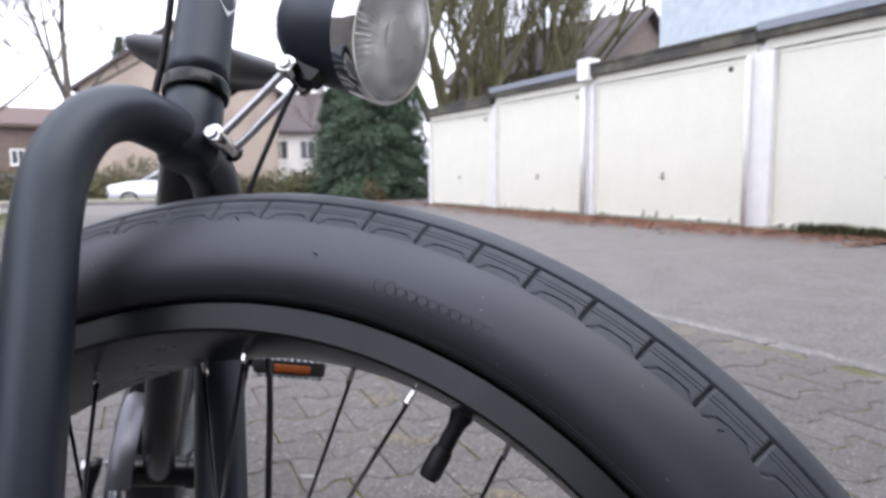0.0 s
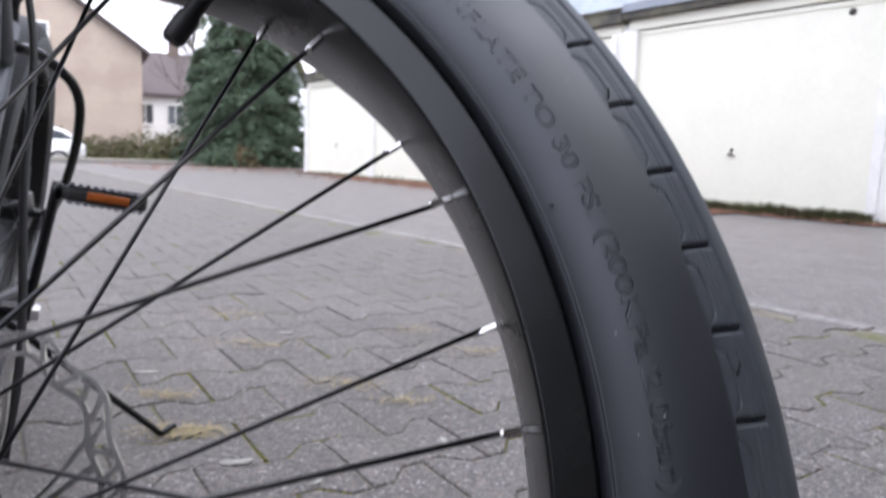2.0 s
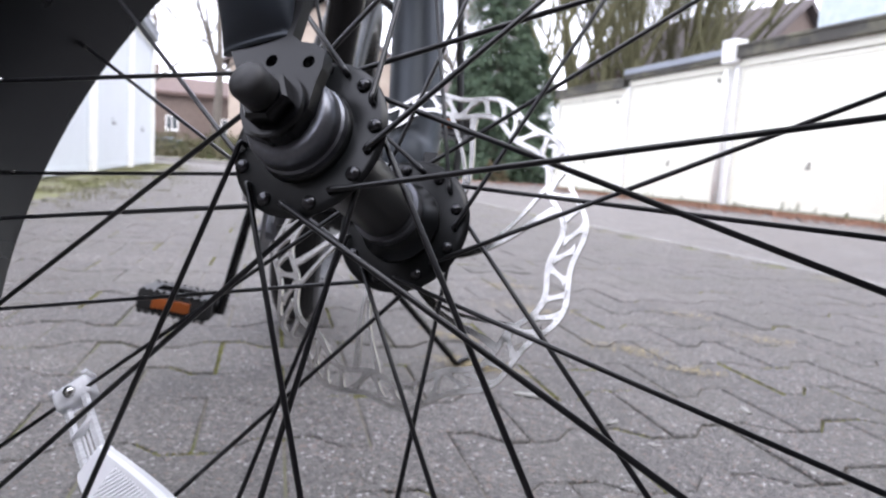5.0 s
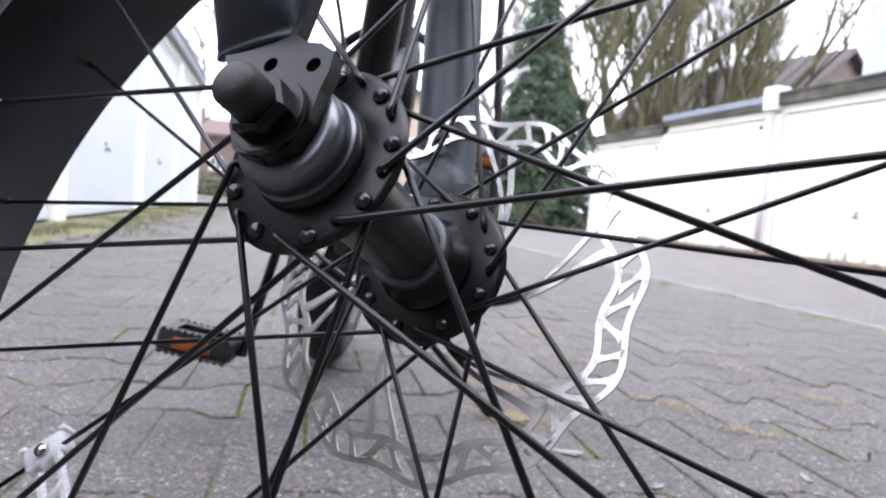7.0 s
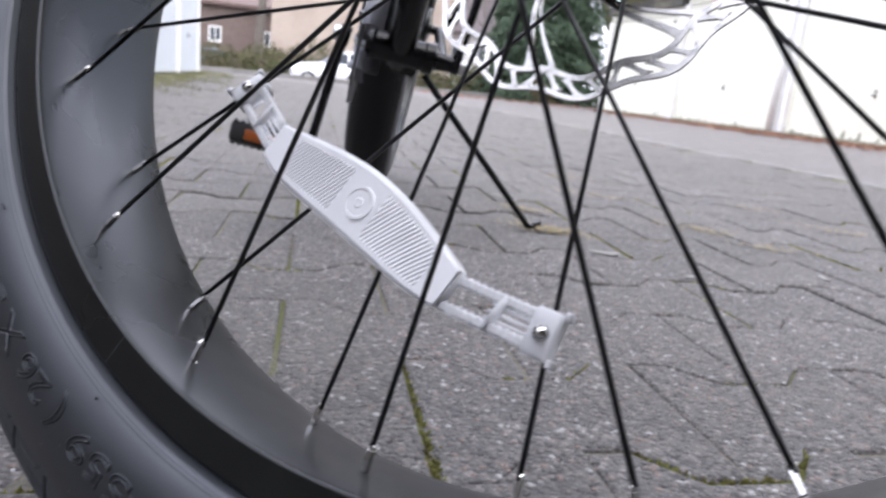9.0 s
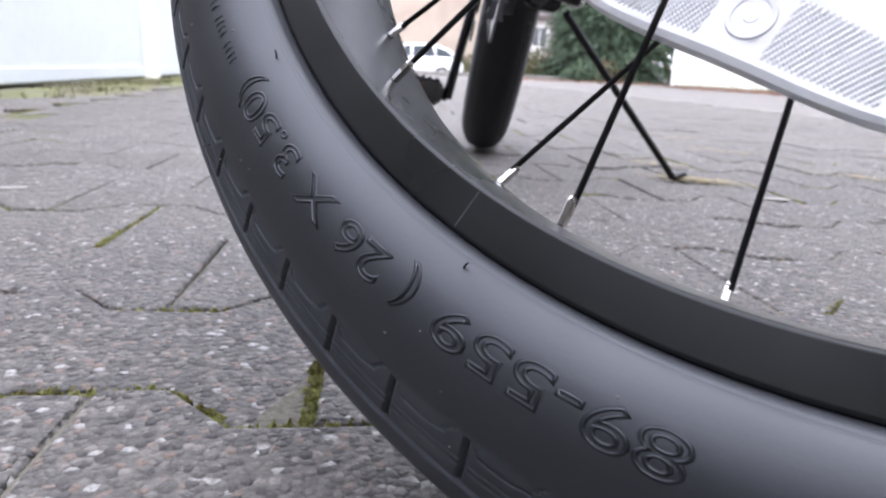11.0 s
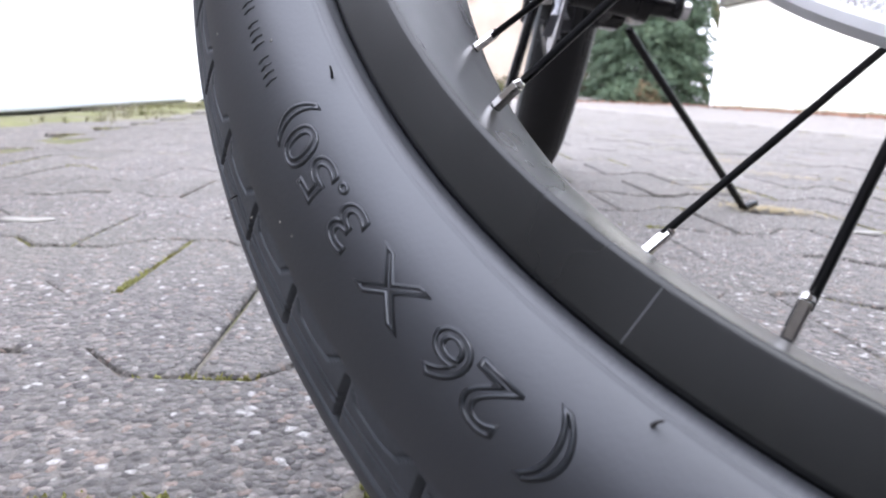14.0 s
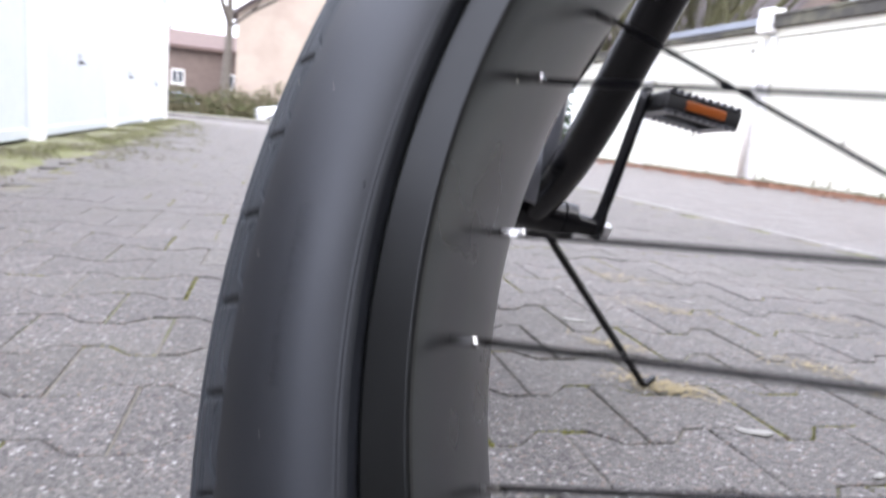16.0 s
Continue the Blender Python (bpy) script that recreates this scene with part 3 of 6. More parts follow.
for k in range(36):
    s = 1 if k % 2 == 0 else -1
    w = 1 if (k // 2) % 2 == SPIN[s] else -1
    ang = k * 10.0 + PHASE + UNEVEN.get(k, 0.0)
    m = Matrix.Rotation(radians(-ang), 4, "Y")
    ob = held("spoke", SPOKES[(s, w)], M_SPOKE, front_wheel, m=m)
    # the nipple points along its spoke
    c, h = polar(0.2650, 0, s * 0.0160), polar(HOLE, -60 * w, HUBN if s < 0 else HUBF)
    z = (c - h).normalized()
    held("nipple", NIPPLE, M_NICKEL, front_wheel, m=m @ Matrix.Translation(c) @ z.to_track_quat("Z", "Y").to_matrix().to_4x4())
    out = -w
    yh = (HUBN if s < 0 else HUBF) - out * 0.0018
    held("spoke_head", HEADS[out], M_GUN, front_wheel, m=m @ Matrix.Translation(polar(HOLE, -60 * w, yh)))

# brake disc: wavy ring with slots, six swept arms
DISC_Y = 0.0600


def disc_r(a):
    """Outer radius: twelve shallow waves."""
    return 0.0860 + 0.0023 * math.cos(radians(12 * (a - 10.5)))


def flat_band(bm, inner, outer, y0, y1, closed=False):
    """A flat strip between two rows of (x, z) points, with a thickness along y."""
    rows = [[bm.verts.new((x, y, z)) for (x, z), y in ((p, y0), (q, y0), (q, y1), (p, y1))] for p, q in zip(inner, outer)]
    k = len(rows)
    for i in range(k if closed else k - 1):
        a, b = rows[i], rows[(i + 1) % k]
        for j in range(4):
            bm.faces.new((a[j], a[(j + 1) % 4], b[(j + 1) % 4], b[j]))
    if not closed:
        bm.faces.new(rows[0])
        bm.faces.new(rows[-1][::-1])


def flat_polar(r, a):
    return r * math.cos(radians(a)), r * math.sin(radians(a))


bm = bm_new()
D0, D1 = DISC_Y - 0.0009, DISC_Y + 0.0009
steps = np.arange(0, 360, 2.0)
flat_band(bm, [flat_polar(disc_r(a) - 0.0026, a) for a in steps], [flat_polar(disc_r(a), a) for a in steps], D0, D1, True)
flat_band(bm, [flat_polar(disc_r(a) - 0.0134, a) for a in steps], [flat_polar(disc_r(a) - 0.0106, a) for a in steps], D0, D1, True)
for i in range(48):
    a = i * 7.5
    r = disc_r(a)
    lean = 5.0 if i % 4 < 3 else -3.0
    ts = [0, 0.2, 0.5, 0.8, 1.0]
    half = [1.9, 1.15, 0.9, 1.15, 1.9]
    mid = [(r - 0.0110 + t * 0.0088, a + lean * (t - 0.5)) for t in ts]
    flat_band(bm, [flat_polar(q, b - h) for (q, b), h in zip(mid, half)], [flat_polar(q, b + h) for (q, b), h in zip(mid, half)], D0, D1)
for i in range(6):
    a = i * 60 + 18
    for turn, width in ((0, 0.0021), (11, 0.0016)):
        n = 12
        lo, hi = [], []
        for q in range(n + 1):
            t = q / n
            rr = 0.0185 + t * 0.0545
            b = a - 40 * (1 - t) ** 1.5 + turn * t
            w = width * (1.0 - 0.35 * math.sin(math.pi * t)) / rr
            lo.append(flat_polar(rr, b - math.degrees(w)))
            hi.append(flat_polar(rr, b + math.degrees(w)))
        flat_band(bm, lo, hi, D0 + 0.0001 * turn / 11, D1 - 0.0001 * turn / 11)
lathe(bm, [(0.014, DISC_Y - 0.001), (0.0225, DISC_Y - 0.001), (0.0225, DISC_Y + 0.001), (0.014, DISC_Y + 0.001)], 48, closed=True)
bmesh.ops.recalc_face_normals(bm, faces=bm.faces[:])
part("brake_disc", bm, M_STEEL, front_wheel, "slotted wavy steel brake disc", smooth=False)
part("disc_carrier", sharp(lathe(bm_new(), [(0.0, 0.046), (0.0195, 0.046), (0.0225, 0.049), (0.0225, 0.0588), (0.0, 0.0588)], 40)), M_HUB, front_wheel)
for i in range(6):
    bm = lathe(bm_new(), [(0.0, -0.002), (0.0030, -0.0016), (0.0033, 0.0), (0.0, 0.0)], 12)
    part("bolt", bm, M_NICKEL, front_wheel, m=Matrix.Translation(polar(0.0195, i * 60 + 20, DISC_Y - 0.001)))

# valve
VA = 65.5
bm = bm_new()
sweep(bm, [polar(0.272, VA, 0), polar(0.2675, VA, 0), polar(0.262, VA, 0), polar(0.249, VA, 0)], [0.0068, 0.0062, 0.0044, 0.0042], 16)
part("valve", sharp(bm), M_HAIR, front_wheel, "black rubber valve stem")
bm = bm_new()
sweep(bm, [polar(0.2495, VA, 0), polar(0.248, VA, 0), polar(0.236, VA, 0), polar(0.2335, VA, 0)], [0.0048, 0.0054, 0.0054, 0.0042], 18)
part("valve_cap", sharp(bm), M_PLASTIC, front_wheel, "black plastic valve cap")


# moulded lettering: raised outlines that follow the side of the tyre
def side_point(a, r, lift=0.0):
    """A point on the wheel's right side wall at that angle and radius."""
    ph = np.linspace(-140, -30, 900)
    rr, yy = section(ph)
    i = min(898, max(1, int(np.argmin(np.abs(rr - r)))))
    t = Vector((float(rr[i + 1] - rr[i - 1]), float(yy[i + 1] - yy[i - 1]))).normalized()
    n = Vector((t.y, -t.x))
    if n.y > 0:
        n = -n
    return polar(r + n.x * lift, a, float(yy[i]) + n.y * lift)


def lettering(name, text, a0, a1, r0, r1, line=0.00044, label=""):
    cu = bpy.data.curves.new(name, "FONT")
    cu.body, cu.size, cu.fill_mode = text, 1.0, "NONE"
    cu.bevel_depth, cu.bevel_resolution, cu.resolution_u = 0.03, 0, 6
    tmp = bpy.data.objects.new(name, cu)
    me = bpy.data.meshes.new_from_object(tmp)
    bpy.data.objects.remove(tmp)
    bpy.data.curves.remove(cu)
    co = np.zeros(len(me.vertices) * 3)
    me.vertices.foreach_get("co", co)
    co = co.reshape(-1, 3)
    x0, x1 = co[:, 0].min(), co[:, 0].max()
    y1 = max(co[:, 1].max(), 0.6)
    out = np.zeros_like(co)
    for i, (x, y, z) in enumerate(co):
        out[i] = side_point(a0 + (a1 - a0) * (x - x0) / (x1 - x0), r0 + (r1 - r0) * y / y1, z / 0.03 * line * 0.8)
    me.vertices.foreach_set("co", out.ravel())
    me.update()
    return held(name, me, M_TEXT, front_wheel, label)


lettering("size_lettering", "( 26 X 3.50)", -111.6, -132.7, 0.3042, 0.3153, label="raised size lettering")
lettering("size_lettering", "89-559", -96.2, -109.9, 0.3042, 0.3153, label="raised size lettering")
lettering("pressure_lettering", "INFLATE TO 30 PSI (200KPa/2.0bar)", 42.5, 6.0, 0.3046, 0.3104, 0.00014, label="small raised pressure lettering")


def bars(name, a0, a1, n, r0, r1):
    """Small writing that cannot be read, as plain raised bars."""
    bm = bm_new()
    step = (a1 - a0) / n
    for i in range(n):
        if i % 5 == 4:
            continue
        a = a0 + step * i
        sweep(bm, [side_point(a, r0, 0.0001), side_point(a + step * 0.15, (r0 + r1) / 2, 0.0001), side_point(a, r1, 0.0001)], 0.00022, 5)
    return part(name, bm, M_TEXT, front_wheel)


bars("small_lettering", -135.0, -141.5, 12, 0.3075, 0.3115)
bars("small_lettering", -146.0, -153.0, 12, 0.3075, 0.3115)
bars("small_lettering", -166.0, -177.0, 20, 0.3075, 0.3115)
# a script mark, kept as plain strokes
bm = bm_new()
curl = [(75.6 - 0.105 * q + 0.75 * math.sin(q * 0.62), 0.3052 + (0.0030 + 0.0012 * (q < 14)) * math.cos(q * 0.62)) for q in range(104)]
sweep(bm, [side_point(a, r, 0.00015) for a, r in curl], 0.00019, 5)
part("maker_mark", bm, M_TEXT, front_wheel)

# rubber hairs left from the mould
for i, (a, r) in enumerate([(2.6, 0.2916), (-20.5, 0.2955), (24.5, 0.2955), (-43, 0.2955), (-65, 0.2955), (-87.5, 0.2950), (-110.4, 0.2940), (-132.9, 0.2945), (-154.2, 0.2940), (-177.7, 0.2940), (157, 0.2955), (135, 0.2955), (47.3, 0.331), (82.3, 0.3135), (91.4, 0.3305), (63, 0.296), (30, 0.3335), (12, 0.3365), (-8, 0.3345), (-132.8, 0.3395), (112, 0.321)]):
    bm = bm_new()
    t = random.uniform(-1.2, 1.2)
    p0 = side_point(a, r, 0)
    p1 = side_point(a + t * 0.15, r - 0.0004, 0.0014)
    p2 = side_point(a + t * 0.45, r - 0.0006, 0.0030)
    sweep(bm, spline([p0, p1, p2], 4), [0.00040 - 0.00002 * q for q in range(9)], 6)
    part("rubber_hair", bm, M_HAIR, front_wheel)

# pale specks of grit stuck to the side wall
rs = random.Random(14)
bm = bm_new()
for _ in range(70):
    a, r = rs.uniform(-180, 180), rs.uniform(0.296, 0.338)
    c, h = side_point(a, r, 0.00005), rs.uniform(0.00016, 0.00042)
    lathe(bm, [(0.0, -h), (h, -h * 0.3), (h * 0.9, h * 0.4), (0.0, h * 0.6)], 6, Matrix.Translation(c))
tagged(part("grit", bm, M_PALE, front_wheel), kind="stuff")

# clear spoke reflector, bowed between two spokes
P0, P1 = polar(0.1885, -141.2, 0.0290), polar(0.2062, -78.0, 0.0185)
along = (P1 - P0).normalized()
P0, P1 = P0 - along * 0.0020, P1 + along * 0.0045
length = (P1 - P0).length
across = Vector((0, 1, 0))
across = (across - along * across.dot(along)).normalized()
bow = across.cross(along).normalized()
if bow.dot(P0 + P1) < 0:
    bow = -bow


def refl(u, v, w):
    """u along 0 to 1, v outwards metres, w along the axle metres."""
    m = min(u, 1 - u)
    t = min(1, max(0, (m - 0.2) / 0.3))
    arch = 0.001 + 0.0112 * min(1, m / 0.2) - 0.0037 * t * t * (3 - 2 * t)
    return P0 + along * (u * length) + bow * (arch + v) + across * (w + 0.001 * (1 - min(1, m / 0.2)))


body_half = lambda u: 0.0092 + 0.0073 * math.sin(math.pi * min(1, max(0, (u - 0.185) / 0.60))) ** 0.7
bm = bm_new()
rows, n = [], 240
for i in range(n + 1):
    u = 0.185 + 0.60 * i / n
    h = body_half(u)
    row = [bm.verts.new(refl(u, -h, -0.004)), bm.verts.new(refl(u, -h, -0.0095))]
    for k in range(25):
        q = -0.86 + 1.72 * k / 24
        plain = not (0.26 < u < 0.44 or 0.55 < u < 0.73) or k < 3 or k > 21
        row.append(bm.verts.new(refl(u, h * q, -0.0110 if plain else (-0.0114 if (i + k) % 4 < 2 else -0.0106))))
    row += [bm.verts.new(refl(u, h, -0.0095)), bm.verts.new(refl(u, h, -0.004))]
    rows.append(row)
for a, b in zip(rows, rows[1:]):
    for k in range(len(a)):
        bm.faces.new((a[k], a[(k + 1) % len(a)], b[(k + 1) % len(a)], b[k]))
bm.faces.new(rows[0][::-1])
bm.faces.new(rows[-1])
bmesh.ops.recalc_face_normals(bm, faces=bm.faces[:])
part("reflector", bm, M_CLEAR, front_wheel, "clear faceted plastic spoke reflector", smooth=False)
fr = Matrix.Translation(refl(0.50, 0, -0.0112)) @ Matrix((along, across, bow)).transposed().to_4x4()
part("reflector_boss", sharp(lathe(bm_new(), [(0.0, -0.0004), (0.0022, -0.0005), (0.0026, -0.0002), (0.0062, -0.0003), (0.0066, -0.0007), (0.0080, -0.0007), (0.0084, 0.0006), (0.0, 0.0006)], 32, fr)), M_CLEAR, front_wheel)
for u0, u1 in ((0.0, 0.19), (0.78, 1.0)):
    n = 60
    for v in (-0.0064, 0.0064):
        bm = sweep(bm_new(), [refl(u0 + (u1 - u0) * q / n, v, -0.0070) for q in range(n + 1)], [0.0026 if q % 4 < 2 else 0.0022 for q in range(n + 1)], 6, oval=0.8)
        part("reflector_arm", bm, M_CLEARARM, front_wheel, smooth=False)
    for v in (-0.0030, 0.0, 0.0030):
        part("reflector_rib", sweep(bm_new(), [refl(u0 + (u1 - u0) * (0.42 + 0.56 * q / 6), v, -0.0062) for q in range(7)], 0.0008, 6), M_CLEARARM, front_wheel)
    for u in (u0 + 0.006, (u0 + u1) / 2, u1 - 0.006):
        bm = sweep(bm_new(), [refl(u, -0.0075, -0.0070), refl(u, 0.0075, -0.0070)], 0.0022, 8)
        part("reflector_bridge", bm, M_CLEARARM, front_wheel)
for u in (-0.005, 0.985):
    bm = bm_new()
    s = 1 if u < 0.5 else -1
    fr = Matrix.Translation(refl(u, 0, -0.006)) @ Matrix((along, bow, across)).transposed().to_4x4() @ pose(0, 0, 0, -14 if s > 0 else 0, 0, 15 * s)
    box(bm, -0.0062, 0.0062, -0.0100, 0.0100, -0.0045, 0.0055, 0.002, fr)
    for e in (-1, 1):
        box(bm, -s * 0.0070 - 0.0014, -s * 0.0070 + 0.0014, e * 0.0095 - 0.0018, e * 0.0095 + 0.0018, -0.0040, 0.0050, 0.0008, fr)
    part("reflector_clip", bm, M_CLEARARM, front_wheel)
    bm = lathe(bm_new(), [(0.0, -0.0025), (0.0028, -0.0020), (0.0034, 0.0), (0.0, 0.0)], 16, fr @ Matrix.Translation((0, 0, -0.0045)) @ Matrix.Rotation(radians(90), 4, "X"))
    part("clip_screw", bm, M_NICKEL, front_wheel)

# fork: two arched legs into a crown below the head tube
def steer(h, x=0.0, y=0.0):
    """A point on the steering axis at that height in the wheel's plane."""
    return Vector((-0.0832 - 0.12 * (h - 0.41) + x, y, h + 0.003))


LEGR = 0.0163
for s in (-1, 1):
    bm = bm_new()
    y = s * 0.0800
    path = [(-0.0195, y * 0.855, 0.0262), (-0.0215, y * 0.865, 0.034), (-0.0240, y * 0.90, 0.046), (-0.0280, y * 0.97, 0.060), (-0.0340, y, 0.0875), (-0.0555, y, 0.175), (-0.0780, y, 0.2655), (-0.0890, y, 0.312), (-0.0940, y * 0.97, 0.346), (-0.0945, y * 0.83, 0.3760), (-0.0910, y * 0.58, 0.3935), (-0.0870, y * 0.28, 0.3985), (-0.0830, 0.0, 0.3985)]
    pts = spline(path, 6)
    rad = [LEGR * (0.95 + 0.05 * min(1, i / 26)) for i in range(len(pts))]
    flat = [0.16 + 0.84 * min(1, max(0, i - 2) / 12) ** 0.8 for i in range(len(pts))]  # the end is pinched flat
    sweep(bm, pts, rad, 24, oval=flat, side=(1, 0, 0))
    leg = part("fork_leg", bm, M_PAINT, bicycle, "matt anthracite arched fork leg", FRONT)
    # flattened end with the axle slot and two eyelets
    bm = bm_new()
    yy = s * 0.0672
    poly = [(-0.040, 0.052), (-0.0415, 0.040), (-0.034, 0.030), (-0.0290, 0.022), (-0.0200, 0.010), (-0.0150, -0.003), (-0.0100, -0.0105), (0.0, -0.0130), (0.0100, -0.0090), (0.0135, 0.0), (0.0132, 0.010), (0.0140, 0.016), (0.0132, 0.023), (0.0075, 0.0262), (0.0015, 0.027), (-0.0035, 0.030), (-0.0040, 0.052)]
    loops = [poly] + [[(hx + 0.0026 * math.cos(q * 0.524), hz + 0.0026 * math.sin(q * 0.524)) for q in range(12)] for hx, hz in ((0.0075, 0.0185), (-0.0090, 0.0190))]
    edges = []
    for loop in loops:
        vs = [bm.verts.new((x, yy - 0.0026, z)) for x, z in loop]
        edges += [bm.edges.new((vs[q], vs[(q + 1) % len(vs)])) for q in range(len(vs))]
    bmesh.ops.triangle_fill(bm, edges=edges, use_beauty=True, use_dissolve=False)
    r = bmesh.ops.extrude_face_region(bm, geom=bm.faces[:])
    bmesh.ops.translate(bm, vec=(0, 0.0052, 0), verts=[v for v in r["geom"] if isinstance(v, bmesh.types.BMVert)])
    bmesh.ops.recalc_face_normals(bm, faces=bm.faces[:])
    part("dropout", sharp(bm), M_BLACK, leg, "black dropout plate with two holes", smooth=False)
bm = bm_new()
sweep(bm, [steer(0.379), steer(0.382), steer(0.394), steer(0.420), steer(0.4275)], [0.0140, 0.0180, 0.0192, 0.0188, 0.0176], 28)
part("fork_crown", sharp(bm, 50), M_PAINT, bicycle, "dark fork crown", FRONT)
bm = bm_new()
sweep(bm, [steer(0.4275), steer(0.4285), steer(0.436), steer(0.438), steer(0.4385)], [0.0180, 0.0210, 0.0216, 0.0206, 0.0180], 32)
part("headset_cup", sharp(bm, 40), M_BLACK, bicycle, "black headset cup", FRONT)
bm = bm_new()
sweep(bm, [steer(0.4385), steer(0.449), steer(0.47), steer(0.53), steer(0.565)], [0.0200, 0.0194, 0.0190, 0.0190, 0.0194], 32)
head_tube = part("head_tube", bm, M_PAINT, bicycle, "matt anthracite head tube", FRONT)
# pale badge on the head tube's front
bm = bm_new()
shield = [(-0.011, 0.030), (0.0, 0.024), (0.011, 0.030), (0.011, 0.010), (0.0, -0.004), (-0.011, 0.010)]
vs = []
for x, z in shield:
    a = x / 0.0194 - 0.20
    c = steer(0.492 + z, 0, 0)
    vs.append(bm.verts.new(c + Vector((math.cos(a) * 0.0194, math.sin(a) * 0.0194, 0))))
bm.faces.new(vs)
r = bmesh.ops.extrude_face_region(bm, geom=bm.faces[:])
bmesh.ops.translate(bm, vec=(0.0008, 0, 0), verts=[v for v in r["geom"] if isinstance(v, bmesh.types.BMVert)])
bmesh.ops.recalc_face_normals(bm, faces=bm.faces[:])
part("head_badge", bm, M_WHITE, head_tube, "plain pale head badge", smooth=False)
# bolt through the crown
bm = bm_new()
sweep(bm, [(-0.098, -0.012, 0.399), (-0.106, -0.013, 0.399), (-0.107, -0.013, 0.399), (-0.116, -0.0135, 0.399)], [0.0055, 0.0055, 0.0038, 0.0036], 16)
part("crown_bolt", sharp(bm), M_NICKEL, bicycle, "bright crown bolt", FRONT)

# headlamp on a bent-wire bracket
LAMP = FRONT @ pose(0.044, 0.0, 0.4700, 0, 17, -9)  # x ahead along the beam
lamp = part("headlamp", sharp(lathe(bm_new(), [(0.0, -0.082), (0.010, -0.0805), (0.020, -0.0765), (0.0285, -0.069), (0.0345, -0.058), (0.0375, -0.044), (0.0385, -0.030), (0.0385, -0.0165), (0.0350, -0.0165), (0.0, -0.0165)], 48), 40), M_PAINT, bicycle, "black bullet headlamp shell", LAMP @ Matrix.Rotation(radians(-90), 4, "Z"))
part("bezel", sharp(lathe(bm_new(), [(0.0385, -0.0165), (0.0402, -0.0150), (0.0415, -0.0060), (0.0425, 0.0015), (0.0418, 0.0030), (0.0400, 0.0030), (0.0392, 0.0), (0.0375, -0.0160)], 64, closed=True), 40), M_CHROME, lamp, "polished chrome bezel")
bm = lathe(bm_new(), [(0.0, -0.0150), (0.008, -0.0145), (0.020, -0.0105), (0.031, -0.0035), (0.0385, -0.0005)], 48)
part("lamp_mirror", bm, M_MIRROR, lamp, "silvered lamp mirror")
bm = bm_new()
seg = 120
rr = [0.0, 0.013, 0.0135, 0.019, 0.0195, 0.0255, 0.026, 0.0325, 0.033, 0.0392]
prev = None
for i, r_ in enumerate(rr):
    ring = []
    for j in range(seg):
        a = 2 * math.pi * j / seg
        h = 0.0020 + 0.0075 * math.sqrt(max(0, 1 - (r_ / 0.0405) ** 2)) - 0.0025 + (0.0016 if j % 2 and r_ > 0.013 else 0)
        ring.append(bm.verts.new((r_ * math.cos(a), h, r_ * math.sin(a))))
    if prev:
        for j in range(seg):
            bm.faces.new((prev[j], ring[j], ring[(j + 1) % seg], prev[(j + 1) % seg]))
    prev = ring
bmesh.ops.remove_doubles(bm, verts=bm.verts[:], dist=1e-6)
bmesh.ops.solidify(bm, geom=bm.faces[:], thickness=-0.0015)
bmesh.ops.recalc_face_normals(bm, faces=bm.faces[:])
lens = part("lens", bm, M_LENS, lamp, "ribbed clear glass lens", smooth=False)
lens.visible_shadow = False
bm = bm_new()
sweep(bm, [(-0.010, -0.006, -0.0015), (0.010, -0.006, -0.0015)], 0.0045, 10, oval=0.5)
part("bulb_shade", bm, M_ALLOY, lamp)
for s in (-1, 1):
    bm = bm_new()
    y = s * 0.0085
    sweep(bm, spline([(-0.0600, y * 0.6, 0.3940), (-0.0525, y, 0.4000), (-0.0350, y, 0.4215), (-0.0195, y, 0.4415), (-0.0155, y, 0.4445)], 4), 0.0026, 12)
    part("bracket_rod", bm, M_ALLOY, lamp, "bright metal bracket rod", (LAMP @ Matrix.Rotation(radians(-90), 4, "Z")).inverted() @ FRONT)
IN_LAMP = (LAMP @ Matrix.Rotation(radians(-90), 4, "Z")).inverted() @ FRONT
for name, c, rad, hw, material in (("pivot_bolt", (-0.0168, 0, 0.4445), 0.0066, 0.0135, M_NICKEL), ("bracket_bolt", (-0.0570, 0, 0.3975), 0.0068, 0.0130, M_NICKEL)):
    prof = [(0.0, -hw - 0.003), (rad * 0.55, -hw - 0.003), (rad * 0.6, -hw - 0.0008), (rad * 0.78, -hw - 0.0008), (rad, -hw), (rad, -hw * 0.45), (rad * 0.7, -hw * 0.45), (rad * 0.7, hw), (rad, hw), (0.0, hw + 0.003)]
    part(name, sharp(lathe(bm_new(), prof, 20)), material, lamp, "bright bolt", IN_LAMP @ Matrix.Translation(c))
bm = bm_new()
slab(bm, [(-0.025, 0.447), (-0.014, 0.439), (-0.002, 0.437), (0.006, 0.447), (-0.006, 0.459)], -0.006, 0.006)
part("lamp_foot", sharp(bm), M_BLACK, lamp, "black lamp foot", IN_LAMP, smooth=False)
bm = bm_new()
sweep(bm, spline([(-0.016, 0.004, 0.444), (-0.024, 0.006, 0.422), (-0.038, 0.012, 0.380), (-0.050, 0.02, 0.345)], 5), 0.0017, 8)
part("lamp_cable", bm, M_PLASTIC, lamp, "black cable", IN_LAMP)

# ---- frame, in frame axes ----
HEADM = REAR.inverted() @ FRONT
ht0, ht1 = HEADM @ steer(0.445), HEADM @ steer(0.555)


def frame_part(name, bm, material, label="", m=REAR, **k):
    return part(name, bm, material, bicycle, label, m, **k)


